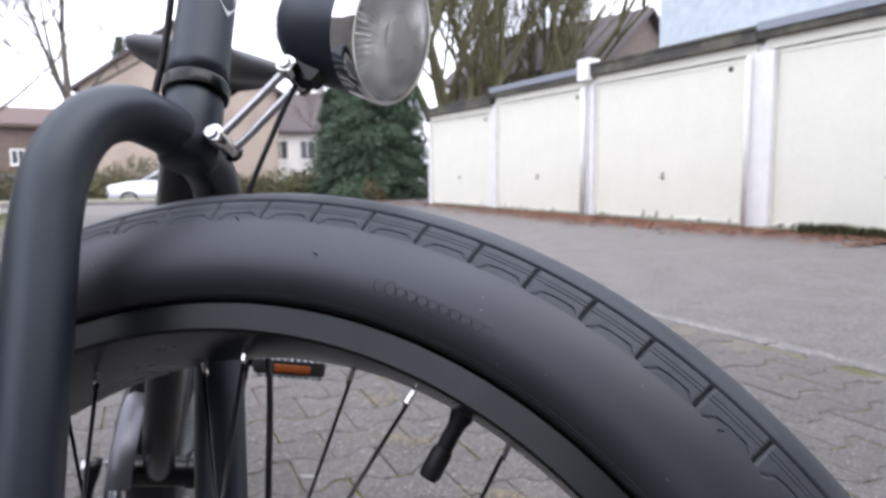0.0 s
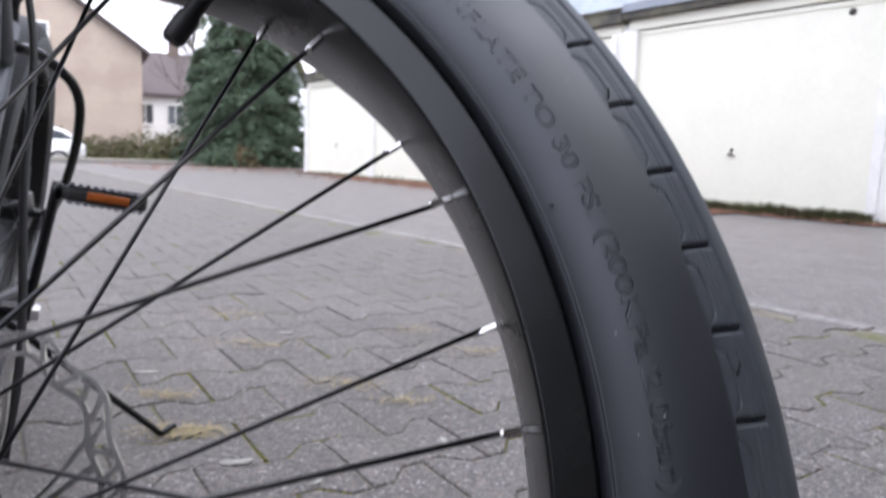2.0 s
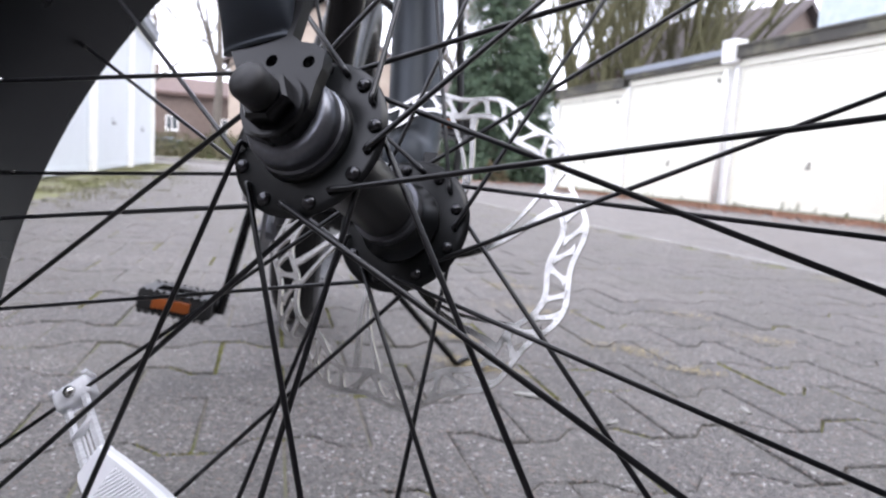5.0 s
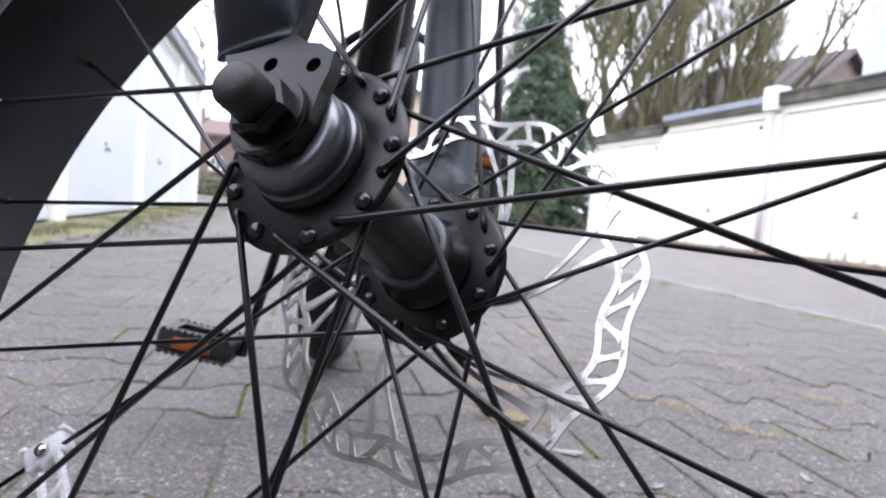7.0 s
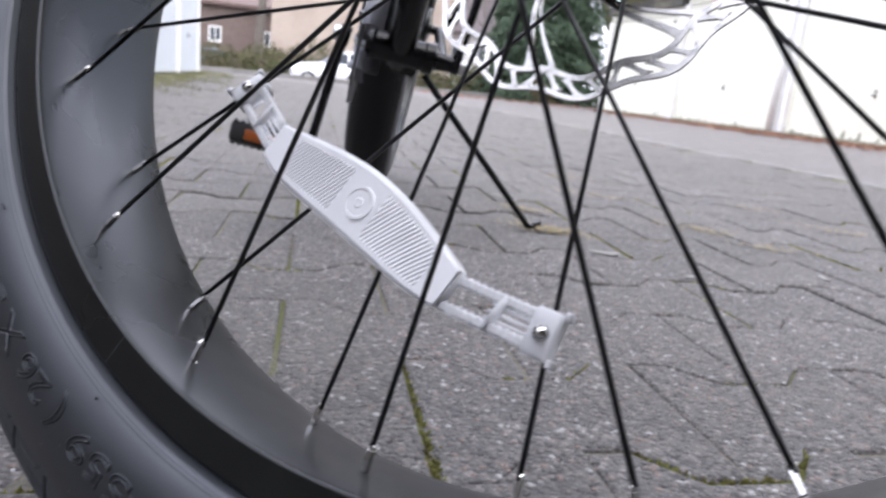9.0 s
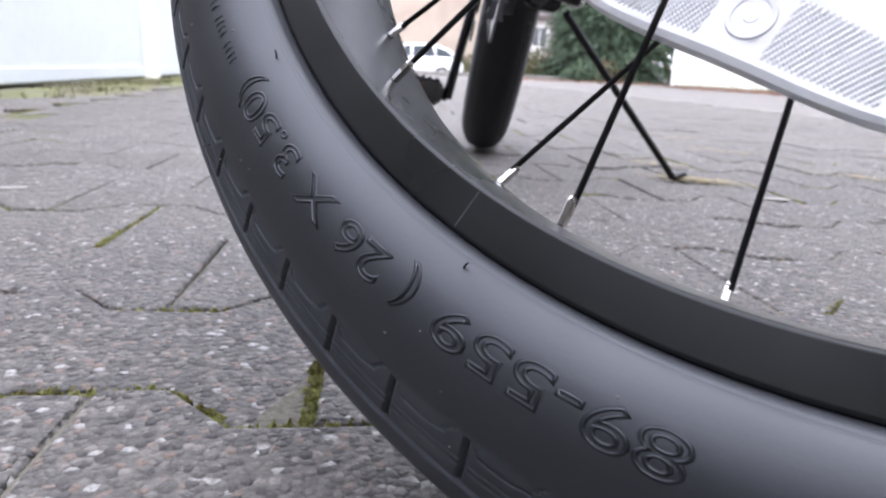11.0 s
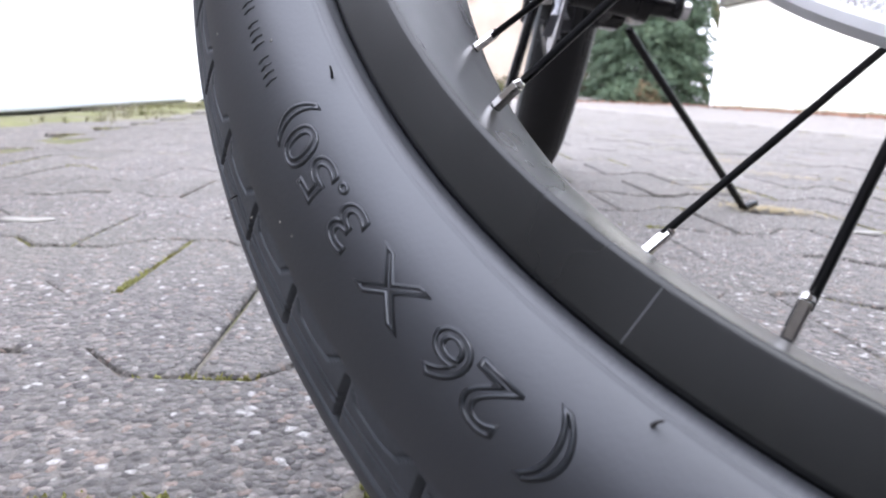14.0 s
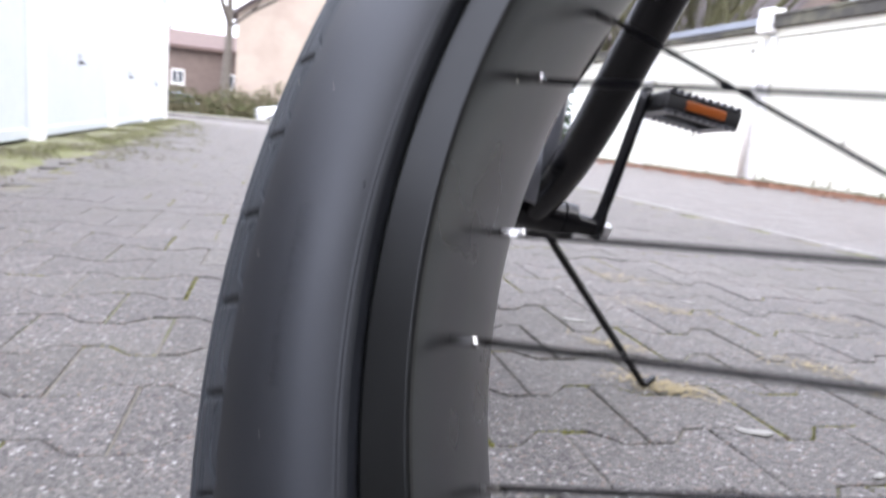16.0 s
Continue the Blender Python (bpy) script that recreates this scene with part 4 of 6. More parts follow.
down = [ht0 + (ht1 - ht0) * 0.15, (0.310, 0, 0.315), (0.195, 0, 0.180), (0.120, 0, 0.088), (0.055, 0, 0.036), (0.0, 0, 0.004), (-0.035, 0, -0.010)]
bm = sweep(bm_new(), spline(down, 6), 0.0202, 20, side=(0, 1, 0))
frame_part("down_tube", bm, M_BLACK, "black curved down tube")
top = [ht1 - (ht1 - ht0) * 0.12, (0.280, 0, 0.500), (0.100, 0, 0.400), (-0.100, 0, 0.330)]
frame_part("top_tube", sweep(bm_new(), spline(top, 6), 0.0190, 20, side=(0, 1, 0)), M_PAINT, "matt anthracite top tube")
frame_part("seat_tube", sweep(bm_new(), [(0.0, 0, 0.0), (-0.055, 0, 0.17), (-0.125, 0, 0.38)], 0.0180, 18, side=(0, 1, 0)), M_SILVER, "glossy dark grey seat tube")
frame_part("seat_post", sweep(bm_new(), [(-0.125, 0, 0.38), (-0.128, -0.012, 0.56)], 0.0140, 18, side=(0, 1, 0)), M_BLACK, "black seat post")
RAX = Vector((-0.4995, -0.0100, 0.1072))
for s in (-1, 1):
    frame_part("chain_stay", sweep(bm_new(), spline([(-0.02, s * 0.030, -0.004), (-0.13, s * 0.066, 0.010), (-0.30, s * 0.074, 0.040), RAX + Vector((0, s * 0.078, 0))], 5), 0.0115, 14), M_BLACK, "black chain stay")
    frame_part("seat_stay", sweep(bm_new(), spline([(-0.105, s * 0.015, 0.350), (-0.160, s * 0.050, 0.352), (-0.215, s * 0.096, 0.318), (-0.290, s * 0.105, 0.250), (-0.420, s * 0.094, 0.165), RAX + Vector((0, s * 0.086, 0))], 5), 0.0078, 14), M_BLACK, "black arched seat stay")
frame_part("bottom_bracket", sharp(lathe(bm_new(), [(0.0, -0.050), (0.016, -0.050), (0.020, -0.046), (0.0215, -0.036), (0.0205, -0.034), (0.0205, 0.034), (0.0225, 0.036), (0.0225, 0.050), (0.013, 0.053), (0.011, 0.082), (0.0, 0.083)], 32), 40), M_BLACK, "black bottom bracket shell")
bm = slab(bm_new(), [(-0.085, -0.026), (-0.030, -0.030), (-0.018, -0.016), (-0.030, 0.0), (-0.090, -0.004)], -0.016, 0.030)
bmesh.ops.bevel(bm, geom=bm.edges[:], offset=0.004, segments=2, affect="EDGES")
frame_part("stand_mount", bm, M_BLACK, "black kickstand mount")
# chain guard: a silver-grey dished ring on the right
bm = lathe(bm_new(), [(0.066, -0.0583), (0.076, -0.0575), (0.0840, -0.054), (0.0872, -0.047), (0.0865, -0.036), (0.0815, -0.027), (0.0790, -0.027), (0.0835, -0.037), (0.0840, -0.046), (0.0815, -0.051), (0.075, -0.0545), (0.066, -0.0553)], 64, closed=True)
bmesh.ops.recalc_face_normals(bm, faces=bm.faces[:])
bmesh.ops.bisect_plane(bm, geom=bm.verts[:] + bm.edges[:] + bm.faces[:], plane_co=(0, 0, -0.012), plane_no=(-0.25, 0, 1), clear_inner=True)
bmesh.ops.holes_fill(bm, edges=[e for e in bm.edges if e.is_boundary])
bmesh.ops.recalc_face_normals(bm, faces=bm.faces[:])
bmesh.ops.transform(bm, matrix=Matrix.Diagonal((1.19, 1.0, 1.19, 1.0)), verts=bm.verts[:])
frame_part("chain_guard", sharp(bm, 40), M_GREY, "glossy dark grey dished chain guard over the chainring")
bm = lathe(bm_new(), [(0.060, -0.056), (0.090, -0.056), (0.090, -0.053), (0.060, -0.053)], 80, closed=True)
for i in range(5):
    a = i * 72 + 20
    sweep(bm, spline([polar(0.014, a - 14, -0.0545), polar(0.034, a - 4, -0.0545), polar(0.064, a + 8, -0.0545)], 4), [0.012 - 0.005 * math.sin(math.pi * q / 8) for q in range(9)], 8, oval=0.2, side=(0, 1, 0))
bmesh.ops.recalc_face_normals(bm, faces=bm.faces[:])
frame_part("chainring", sharp(bm, 40), M_GREYHUB, "grey five-armed chainring")
# chain: two runs
for z0, z1 in ((0.088, 0.035), (-0.088, -0.02)):
    frame_part("chain", sweep(bm_new(), [(0.0, -0.0565, z0), RAX + Vector((0, -0.0565, z1))], 0.0042, 6, oval=0.6), M_IRON, "dark chain")
# cranks and pedals: left up, right down
for s in (-1, 1):
    up = s
    bm = sweep(bm_new(), spline([(0.0, s * 0.080, -0.012 * up), (0.0, s * 0.085, 0.035 * up), (0.002, s * 0.091, 0.115 * up), (0.003, s * 0.095, 0.174 * up)], 4), [0.0135] * 3 + [0.0105] * 10, 14, oval=0.62, side=(1, 0, 0))
    crank = frame_part("crank", bm, M_BLACK, "black crank arm")
    part("crank_bolt", sharp(lathe(bm_new(), [(0.0, s * 0.098), (0.010, s * 0.097), (0.0115, s * 0.088), (0.0, s * 0.088)], 20)), M_ALLOY, crank, "bright crank bolt")
    pz = (0.162 if s > 0 else 0.169) * up
    ph = 0.0095 if s > 0 else 0.0130
    bm = bm_new()
    y0, y1 = sorted((s * 0.106, s * 0.200))
    box(bm, 0.026, 0.040, y0, y1, pz - ph, pz + ph, 0.003)
    box(bm, -0.040, -0.026, y0, y1, pz - ph, pz + ph, 0.003)
    for yy in (s * 0.108, s * 0.197):
        box(bm, -0.036, 0.036, yy - 0.005, yy + 0.005, pz - ph, pz + ph, 0.003)
    sweep(bm, [(0, s * 0.095, pz), (0, s * 0.198, pz)], 0.0085, 12)
    pedal = frame_part("pedal", bm, M_PLASTIC, "black plastic pedal with orange reflectors")
    for top in (-1, 1):
        bm = bm_new()
        z0, z1 = sorted((pz + top * (ph - 0.0002), pz + top * (ph + 0.0023)))
        for x0, x1 in ((-0.041, -0.022), (0.022, 0.041)):
            box(bm, x0, x1, y0 + 0.001, y1 - 0.001, z0, z1, 0.001, seg=1)
        for ya, yb in ((y0 + 0.001, y0 + 0.016), (y1 - 0.016, y1 - 0.001)):
            box(bm, -0.0225, 0.0225, ya, yb, z0 + 0.0002, z1 - 0.0002)
        for q in range(10):
            for xx in (-0.0385, 0.0385):
                yq = y0 + 0.006 + q * (y1 - y0 - 0.012) / 9
                box(bm, xx - 0.0025, xx + 0.0025, yq - 0.0022, yq + 0.0022, min(z0, z1 + (0.0 if top > 0 else -0.0045)), max(z1, z0 + (0.0045 if top > 0 else 0.0)))
        # sky reflection on the left plates is put in as pale grey; right stays black
        part("pedal_plate", bm, M_GREYHUB if s > 0 else M_PLASTIC, pedal, "toothed pedal plate, pale grey in place of sky sheen" if s > 0 else "", smooth=False)
    for xx in (0.0402, -0.0402):
        bm = bm_new()
        ya, yb = sorted((s * 0.130, s * 0.180))
        box(bm, xx - 0.002, xx + 0.002, ya, yb, pz - ph * 0.63, pz + ph * 0.53, 0.001)
        part("pedal_reflector", bm, M_ORANGE, pedal, "orange reflector")
# kickstand on the left
foot = REAR.inverted() @ Vector((-0.294, 0.828, 0.0062))
toe = REAR.inverted() @ Vector((-0.283, 0.857, 0.0085))
bm = sweep(bm_new(), spline([(-0.075, 0.045, -0.020), (-0.095, 0.085, -0.052), foot + (Vector((-0.095, 0.085, -0.052)) - foot) * 0.12, foot, foot.lerp(toe, 0.5), toe], 6), 0.0055, 12)
frame_part("kickstand", bm, M_BLACK, "thin black kickstand resting on the paving")
# rear wheel
RW = REAR @ Matrix.Translation(RAX) @ Matrix.Rotation(radians(-3), 4, "Z")
bm = lathe(bm_new(), RIM, 96, closed=True)
bmesh.ops.recalc_face_normals(bm, faces=bm.faces[:])
rear_wheel = part("rear_wheel", bm, M_RIM, bicycle, "black wide rear rim", RW)
held("tyre", tyre_mesh("tyre", RW, seg=1156, tread=M_BLACKTREAD), M_RUBBER, rear_wheel, "wide black rear tyre")
part("hub", sharp(lathe(bm_new(), [(0.0, -0.08), (0.008, -0.08), (0.010, -0.06), (0.040, -0.052), (0.042, -0.046), (0.020, -0.040), (0.020, 0.040), (0.042, 0.046), (0.040, 0.052), (0.010, 0.06), (0.008, 0.08), (0.0, 0.08)], 32)), M_HUB, rear_wheel)
for k in range(36):
    s = 1 if k % 2 == 0 else -1
    w = 1 if (k // 2) % 2 else -1
    held("spoke", SPOKES[(s, w)], M_SPOKE, rear_wheel, m=Matrix.Rotation(radians(-k * 10), 4, "Y"))
part("sprocket", sharp(lathe(bm_new(), [(0.012, -0.060), (0.040, -0.058), (0.044, -0.056), (0.044, -0.053), (0.012, -0.050)], 40, closed=True)), M_IRON, rear_wheel)
# rear mech: small cage and jockey wheels hanging on the right
bm = bm_new()
for cx, cz in ((-0.005, -0.075), (0.035, -0.135)):
    lathe(bm, [(0.006, -0.066), (0.020, -0.066), (0.023, -0.064), (0.020, -0.062), (0.006, -0.062)], 20, Matrix.Translation((cx, 0, cz)), closed=True)
sweep(bm, [(-0.005, -0.070, -0.060), (0.015, -0.070, -0.105), (0.038, -0.070, -0.150)], 0.009, 8, oval=0.25, side=(1, 0, 0))
sweep(bm, [(0.0, -0.070, 0.0), (-0.020, -0.074, -0.03), (-0.005, -0.070, -0.075)], 0.009, 8)
part("rear_derailleur", bm, M_PLASTIC, rear_wheel, "black rear derailleur")
# saddle
bm = bm_new()
rows = []
outline = [(-0.135, 0.085, 0.010), (-0.125, 0.112, 0.018), (-0.090, 0.126, 0.022), (-0.045, 0.112, 0.014), (0.0, 0.070, 0.006), (0.050, 0.036, 0.002), (0.110, 0.026, 0.004), (0.140, 0.016, -0.002)]
for x, w, z in outline:
    ring = []
    for j in range(16):
        a = 2 * math.pi * j / 16
        cy, cz = math.cos(a), math.sin(a)
        cy, cz = math.copysign(abs(cy) ** 0.6, cy), math.copysign(abs(cz) ** 0.8, cz)
        ring.append(bm.verts.new((x, w * cy, z + (0.022 * cz if cz > 0 else 0.034 * cz) * (1 - 0.25 * abs(cy)))))
    rows.append(ring)
for a, b in zip(rows, rows[1:]):
    for j in range(16):
        bm.faces.new((a[j], a[(j + 1) % 16], b[(j + 1) % 16], b[j]))
bm.faces.new(rows[0][::-1])
bm.faces.new(rows[-1])
bmesh.ops.recalc_face_normals(bm, faces=bm.faces[:])
bmesh.ops.subdivide_edges(bm, edges=bm.edges[:], cuts=1, smooth=0.6, use_grid_fill=True)
saddle = frame_part("saddle", bm, M_SADDLE, "wide dark grey padded saddle", REAR @ Matrix.Translation((-0.10, -0.02, 0.59)))
bm = bm_new()
for s in (-1, 1):
    sweep(bm, spline([(-0.11, s * 0.05, -0.02), (-0.06, s * 0.03, -0.045), (0.02, s * 0.022, -0.045), (0.10, s * 0.015, -0.02)], 4), 0.0035, 8)
part("saddle_rail", bm, M_BLACK, saddle)
bm = lathe(bm_new(), [(0.0, -0.012), (0.018, -0.012), (0.020, -0.006), (0.020, 0.004), (0.0, 0.006)], 24, Matrix.Translation((-0.19, 0, -0.13)) @ Matrix.Rotation(radians(90), 4, "Z"))
part("rear_lamp", sharp(bm), M_BLACK, saddle)
# brake hose along the left leg and cables before the head tube
bm = sweep(bm_new(), spline([(-0.005, 0.103, 0.02), (-0.012, 0.104, 0.08), (-0.035, 0.102, 0.18), (-0.055, 0.102, 0.28), (-0.080, 0.085, 0.36), (-0.105, 0.045, 0.45), (-0.115, 0.030, 0.60)], 6), 0.0024, 8)
part("brake_hose", bm, M_PLASTIC, bicycle, "black brake hose", FRONT)
bm = sweep(bm_new(), spline([(-0.113, -0.018, 0.60), (-0.114, -0.016, 0.53), (-0.116, -0.004, 0.47), (-0.122, 0.006, 0.42)], 6), 0.0024, 8)
part("shift_cable", bm, M_PLASTIC, bicycle, "black cable", FRONT)
# ---- ground ----
LG = [-300, -120, -64, -40, -30] + [-26 + 0.4 * q for q in range(14)] + [-20, -16, -12, -8, -4, 0, 4, 10, 40, 300]
LP = [-300, -100, -40, -20, -10, -5, 0, 4, 8, 10, 11, 12, 13, 14, 16, 30, 100, 300]
v = []
for g in LG:
    for p in LP:
        q = site(g, p)
        v.append((q.x, q.y, -0.012 + lie(q.x, q.y)))
n = len(LP)
f = [(a * n + b, (a + 1) * n + b, (a + 1) * n + b + 1, a * n + b + 1) for a in range(len(LG) - 1) for b in range(n - 1)]
tagged(held("ground", raw("ground", v, f, False), M_ASPHALT), "grey worn asphalt yard reaching into the distance", "ground", kind="structure")
bm = bm_new()
bmesh.ops.create_grid(bm, x_segments=150, y_segments=36, size=0.5)
for v in bm.verts:
    q = SITE @ Vector((-5.55 + v.co.x * 15.0, 0.63 + v.co.y * 3.46, 0))
    v.co = (q.x, q.y, -0.0044 + swell(q.x, q.y))
tagged(part("paving_bed", bm, M_SOIL, smooth=False), "dark mossy soil bed between the paving stones", "soil", kind="structure")
channel = tagged(empty("channel_strip"), "pale concrete channel strip across the yard", "channel", kind="structure")
STRIP = bpy.data.meshes.new("channel_stone")
bm = box(bm_new(), -0.495, 0.495, -0.045, 0.045, -0.03, 0.0, 0.006)
bm.to_mesh(STRIP)
bm.free()
for i in range(17):
    held("channel_stone", STRIP, M_STRIP, channel, m=at_site(-14.0 + i, 2.42, random.uniform(-0.004, -0.001)))


# ---- garages ----
def door_panel(w, h, z=0.012):
    """An up-and-over door with a shallow frame round its sheet."""
    bm = bm_new()
    box(bm, -w / 2, w / 2, -0.02, 0.02, z, h, 0.004)
    return sharp(bm)


def garage(g, p, face, width, height, material, fascia, flash, base=0.0, vent=True):
    """One garage; face -1 looks to smaller y of the yard, +1 to larger."""
    th = tagged(empty("garage", at_site(g, p, base, 0 if face < 0 else 180)), "", "garage")
    bm = bm_new()
    w2, d = width / 2, 5.2
    box(bm, -w2, -w2 + 0.12, 0.03, d, -base - 0.02, height - 0.18)
    box(bm, w2 - 0.12, w2, 0.03, d, -base - 0.02, height - 0.18)
    box(bm, -w2 + 0.12, w2 - 0.12, d - 0.12, d, -base - 0.02, height - 0.18)
    part("wall", bm, M_POST, th, smooth=False)
    bm = bm_new()
    box(bm, -w2 + 0.06, w2 - 0.06, 0.0, 0.06, height - 0.29, height - 0.16, 0.006)
    part("lintel", bm, M_DOOR, th, smooth=False)
    for s in (-1, 1):
        bm = bm_new()
        box(bm, s * (w2 - 0.055) - 0.053, s * (w2 - 0.055) + 0.053, -0.035, 0.10, -base - 0.02, height - 0.29, 0.01)
        part("post", bm, M_POST, th, smooth=False)
    bm = bm_new()
    box(bm, -w2 + 0.002, w2 - 0.002, -0.10, 0.05, height - 0.165, height - 0.01, 0.012)
    part("fascia", bm, fascia, th, smooth=False)
    bm = bm_new()
    box(bm, -w2 + 0.002, w2 - 0.002, -0.12, d, height - 0.012, height + 0.035, 0.008)
    if flash is M_ZINC and vent:
        box(bm, -w2 + 0.004, w2 - 0.004, -0.128, -0.105, height - 0.075, height + 0.033, 0.006)
    part("roof", bm, flash, th, smooth=False)
    dw, dh = width - 0.24, height - 0.31
    door = part("door", door_panel(dw, dh, 0.012 - base), material, th, m=Matrix.Translation((0, 0.05, 0)), smooth=False)
    for x0, x1, z0, z1 in ((-dw / 2, -dw / 2 + 0.05, 0.02 - base, dh), (dw / 2 - 0.05, dw / 2, 0.02 - base, dh), (-dw / 2 + 0.05, dw / 2 - 0.05, dh - 0.05, dh), (-dw / 2 + 0.05, dw / 2 - 0.05, 0.02 - base, 0.09)):
        bm = box(bm_new(), x0, x1, -0.034, -0.018, z0, z1, 0.004)
        part("door_rail", bm, material, door, smooth=False)
    bm = bm_new()
    sweep(bm, [(0, -0.020, 0.645), (0, -0.050, 0.645)], 0.016, 12)
    sweep(bm, [(-0.03, -0.052, 0.645), (0.05, -0.054, 0.635)], 0.011, 10, oval=0.6)
    sweep(bm, [(0, -0.018, 0.695), (0, -0.026, 0.695)], 0.022, 14)
    part("handle", bm, M_IRON, door, "dark door handle")
    if vent:
        bm = sweep(bm_new(), [(1.15, -0.018, height - 0.42 - base), (1.15, -0.030, height - 0.42 - base)], 0.035, 16)
        part("vent", bm, M_IRON, door, "round dark vent")
    if vent:
        # one ragged strip of rot along the door's foot
        rnd = random.Random(int(g * 100))
        top, x = [], -dw / 2
        while x < dw / 2 - 0.03:
            h = 0.045 + (0.11 * rnd.random() ** 2 if rnd.random() < 0.6 else 0.0)
            w = 0.012 + 0.02 * rnd.random()
            top += [(x, h), (x + w, h), (x + w, 0.04), (x + w + 0.01, 0.04)]
            x += w + 0.012 + 0.06 * rnd.random()
        bm = bm_new()
        slab(bm, [(-dw / 2, 0.032)] + top + [(dw / 2, 0.04), (dw / 2, 0.032)], -0.0375, -0.0345)
        part("rot_stain", bm, M_STAIN, door, "dark rotten lower edge", smooth=False)
    return th


CENTRES = [-13.39, -10.33, -7.16, -3.93, -0.73, 2.47]
for i, g in enumerate(CENTRES):
    th = garage(g, 7.46, -1, (3.04, 3.06, 3.24, 3.20, 3.20, 3.20)[i], (2.30, 2.44, 2.47, 2.50, 2.50, 2.50)[i], M_DOOR, M_FASCIA, M_ZINC if i in (1, 3, 4, 5) else M_FASCIA)
    tagged(th, "cream-painted single garage with a flat roof and overhead door", group="row of cream garages")
bm = box(bm_new(), -0.17, 0.17, -0.05, 0.06, -0.02, 2.19, 0.01)
tagged(part("pillar", sharp(bm), M_POST, m=at_site(-5.49, 7.46), smooth=False), "wide pale grey pillar between two cream garages", "pillar")
# white cap on the joint between two roofs
bm = box(bm_new(), -0.14, 0.14, -0.16, 0.10, 2.24, 2.60, 0.012)
tagged(part("gutter_head", sharp(bm), M_WHITE, m=at_site(-8.83, 7.46), smooth=False), "white square rain head between two garage roofs", "rain head")
bm = sweep(bm_new(), [(-8.88, 7.38, 0.02), (-8.88, 7.38, 2.15)], 0.045, 14)
bm.transform(SITE)
tagged(part("downpipe", bm, M_POST), "pale grey downpipe on the garage post", "downpipe")
bm = sweep(bm_new(), [(-5.63, 7.35, 0.02), (-5.63, 7.35, 2.15)], 0.032, 14)
bm.transform(SITE)
tagged(part("downpipe", bm, M_POST), "pale grey downpipe on the garage post", "downpipe")
for i in range(4):
    th = garage(-13.43 + i * 3.15, -1.65, 1, 3.14, 2.62, M_DOORL, M_ZINC, M_ZINC, base=0.0, vent=False)
    tagged(th, "white-painted garage in the facing row", group="row of white garages")


# ---- grass verge before the white garages, leaves, moss and litter ----
def tufts(name, material, spots, rnd, size=0.05, blades=9, spread=0.03, width=0.003):
    v, f = [], []
    for x, y, z in spots:
        for _ in range(blades):
            a, q = rnd.uniform(0, 6.283), rnd.uniform(0.2, 1.0)
            bx, by = x + rnd.gauss(0, spread), y + rnd.gauss(0, spread)
            h = size * rnd.uniform(0.4, 1.1)
            lx, ly = math.cos(a) * h * q, math.sin(a) * h * q
            wx, wy = -math.sin(a) * width, math.cos(a) * width
            k = len(v)
            v += [(bx - wx, by - wy, z), (bx + wx, by + wy, z), (bx + lx * 0.5 + wx * 0.7, by + ly * 0.5 + wy * 0.7, z + h * 0.75), (bx + lx * 0.5 - wx * 0.7, by + ly * 0.5 - wy * 0.7, z + h * 0.75), (bx + lx, by + ly, z + h)]
            f += [(k, k + 1, k + 2, k + 3), (k + 3, k + 2, k + 4)]
    return held(name, raw(name, v, f, False), material)


rnd = random.Random(5)
bm = bm_new()
bmesh.ops.create_grid(bm, x_segments=140, y_segments=14, size=0.5)
for v in bm.verts:
    g, p = -7.2 + v.co.x * 17.4, -1.28 + v.co.y * 0.82
    edge = max(0, min(1, (-1.00 - 0.30 * min(1, max(0, (g + 5) / 3)) - p + 0.22 * noise.noise(Vector((g * 1.1, 0, 0))) + 0.12 * noise.noise(Vector((g * 4.0, 5, 0)))) / 0.22))
    v.co = site(g, p, -0.02 + edge * (0.016 + 0.012 * noise.noise(Vector((g * 2, p * 4, 0)))))
verge = part("grass_verge", bm, M_GRASS)
tagged(verge, "low ragged winter grass and moss along the garage foot", "verge", kind="structure")
spots = []
for _ in range(3400):
    g = rnd.uniform(-15.5, 1.0)
    p = -1.60 + abs(rnd.gauss(0, 0.06 + 0.32 * min(1, max(0, (-2.0 - g) / 3))))
    if noise.noise(Vector((g * 1.5, p * 3, 1))) > -0.08:
        spots.append(site(g, p, 0.0))
tagged(tufts("grass", M_GRASS, spots, rnd, 0.026, 8, 0.04, 0.0025), "short winter grass tufts beside the white garages", "grass", kind="stuff")
spots = [site(rnd.uniform(-14.2, 3.6), 7.36 - abs(rnd.gauss(0, 0.05)), -0.01) for _ in range(900)]
tagged(tufts("grass", M_GRASS, spots, rnd, 0.06, 7, 0.05, 0.004), "short grass along the foot of the cream garages", "grass", kind="stuff")
spots = [site(c + rnd.gauss(0, w), 7.37 - abs(rnd.gauss(0, 0.04)), -0.01) for c, w, k in ((-4.45, 0.22, 50), (-3.75, 0.20, 12), (-3.35, 0.12, 26)) for _ in range(k)]
tagged(tufts("weeds", M_WEED, spots, rnd, 0.15, 7, 0.03, 0.005), "dark weeds growing at the foot of the cream garage", "weeds", kind="stuff")


spots = []
for g0, g1, n in ((-4.75, -3.85, 110), (-3.25, -2.4, 100), (-3.8, -3.3, 24)):
    spots += [site(rnd.uniform(g0, g1), 7.34 - abs(rnd.gauss(0, 0.04)), -0.01) for _ in range(n)]
tagged(tufts("moss_clump", M_HEDGE, spots, rnd, 0.13, 12, 0.05, 0.006), "dark green weeds and moss at the garage door foot", "weeds", kind="stuff")


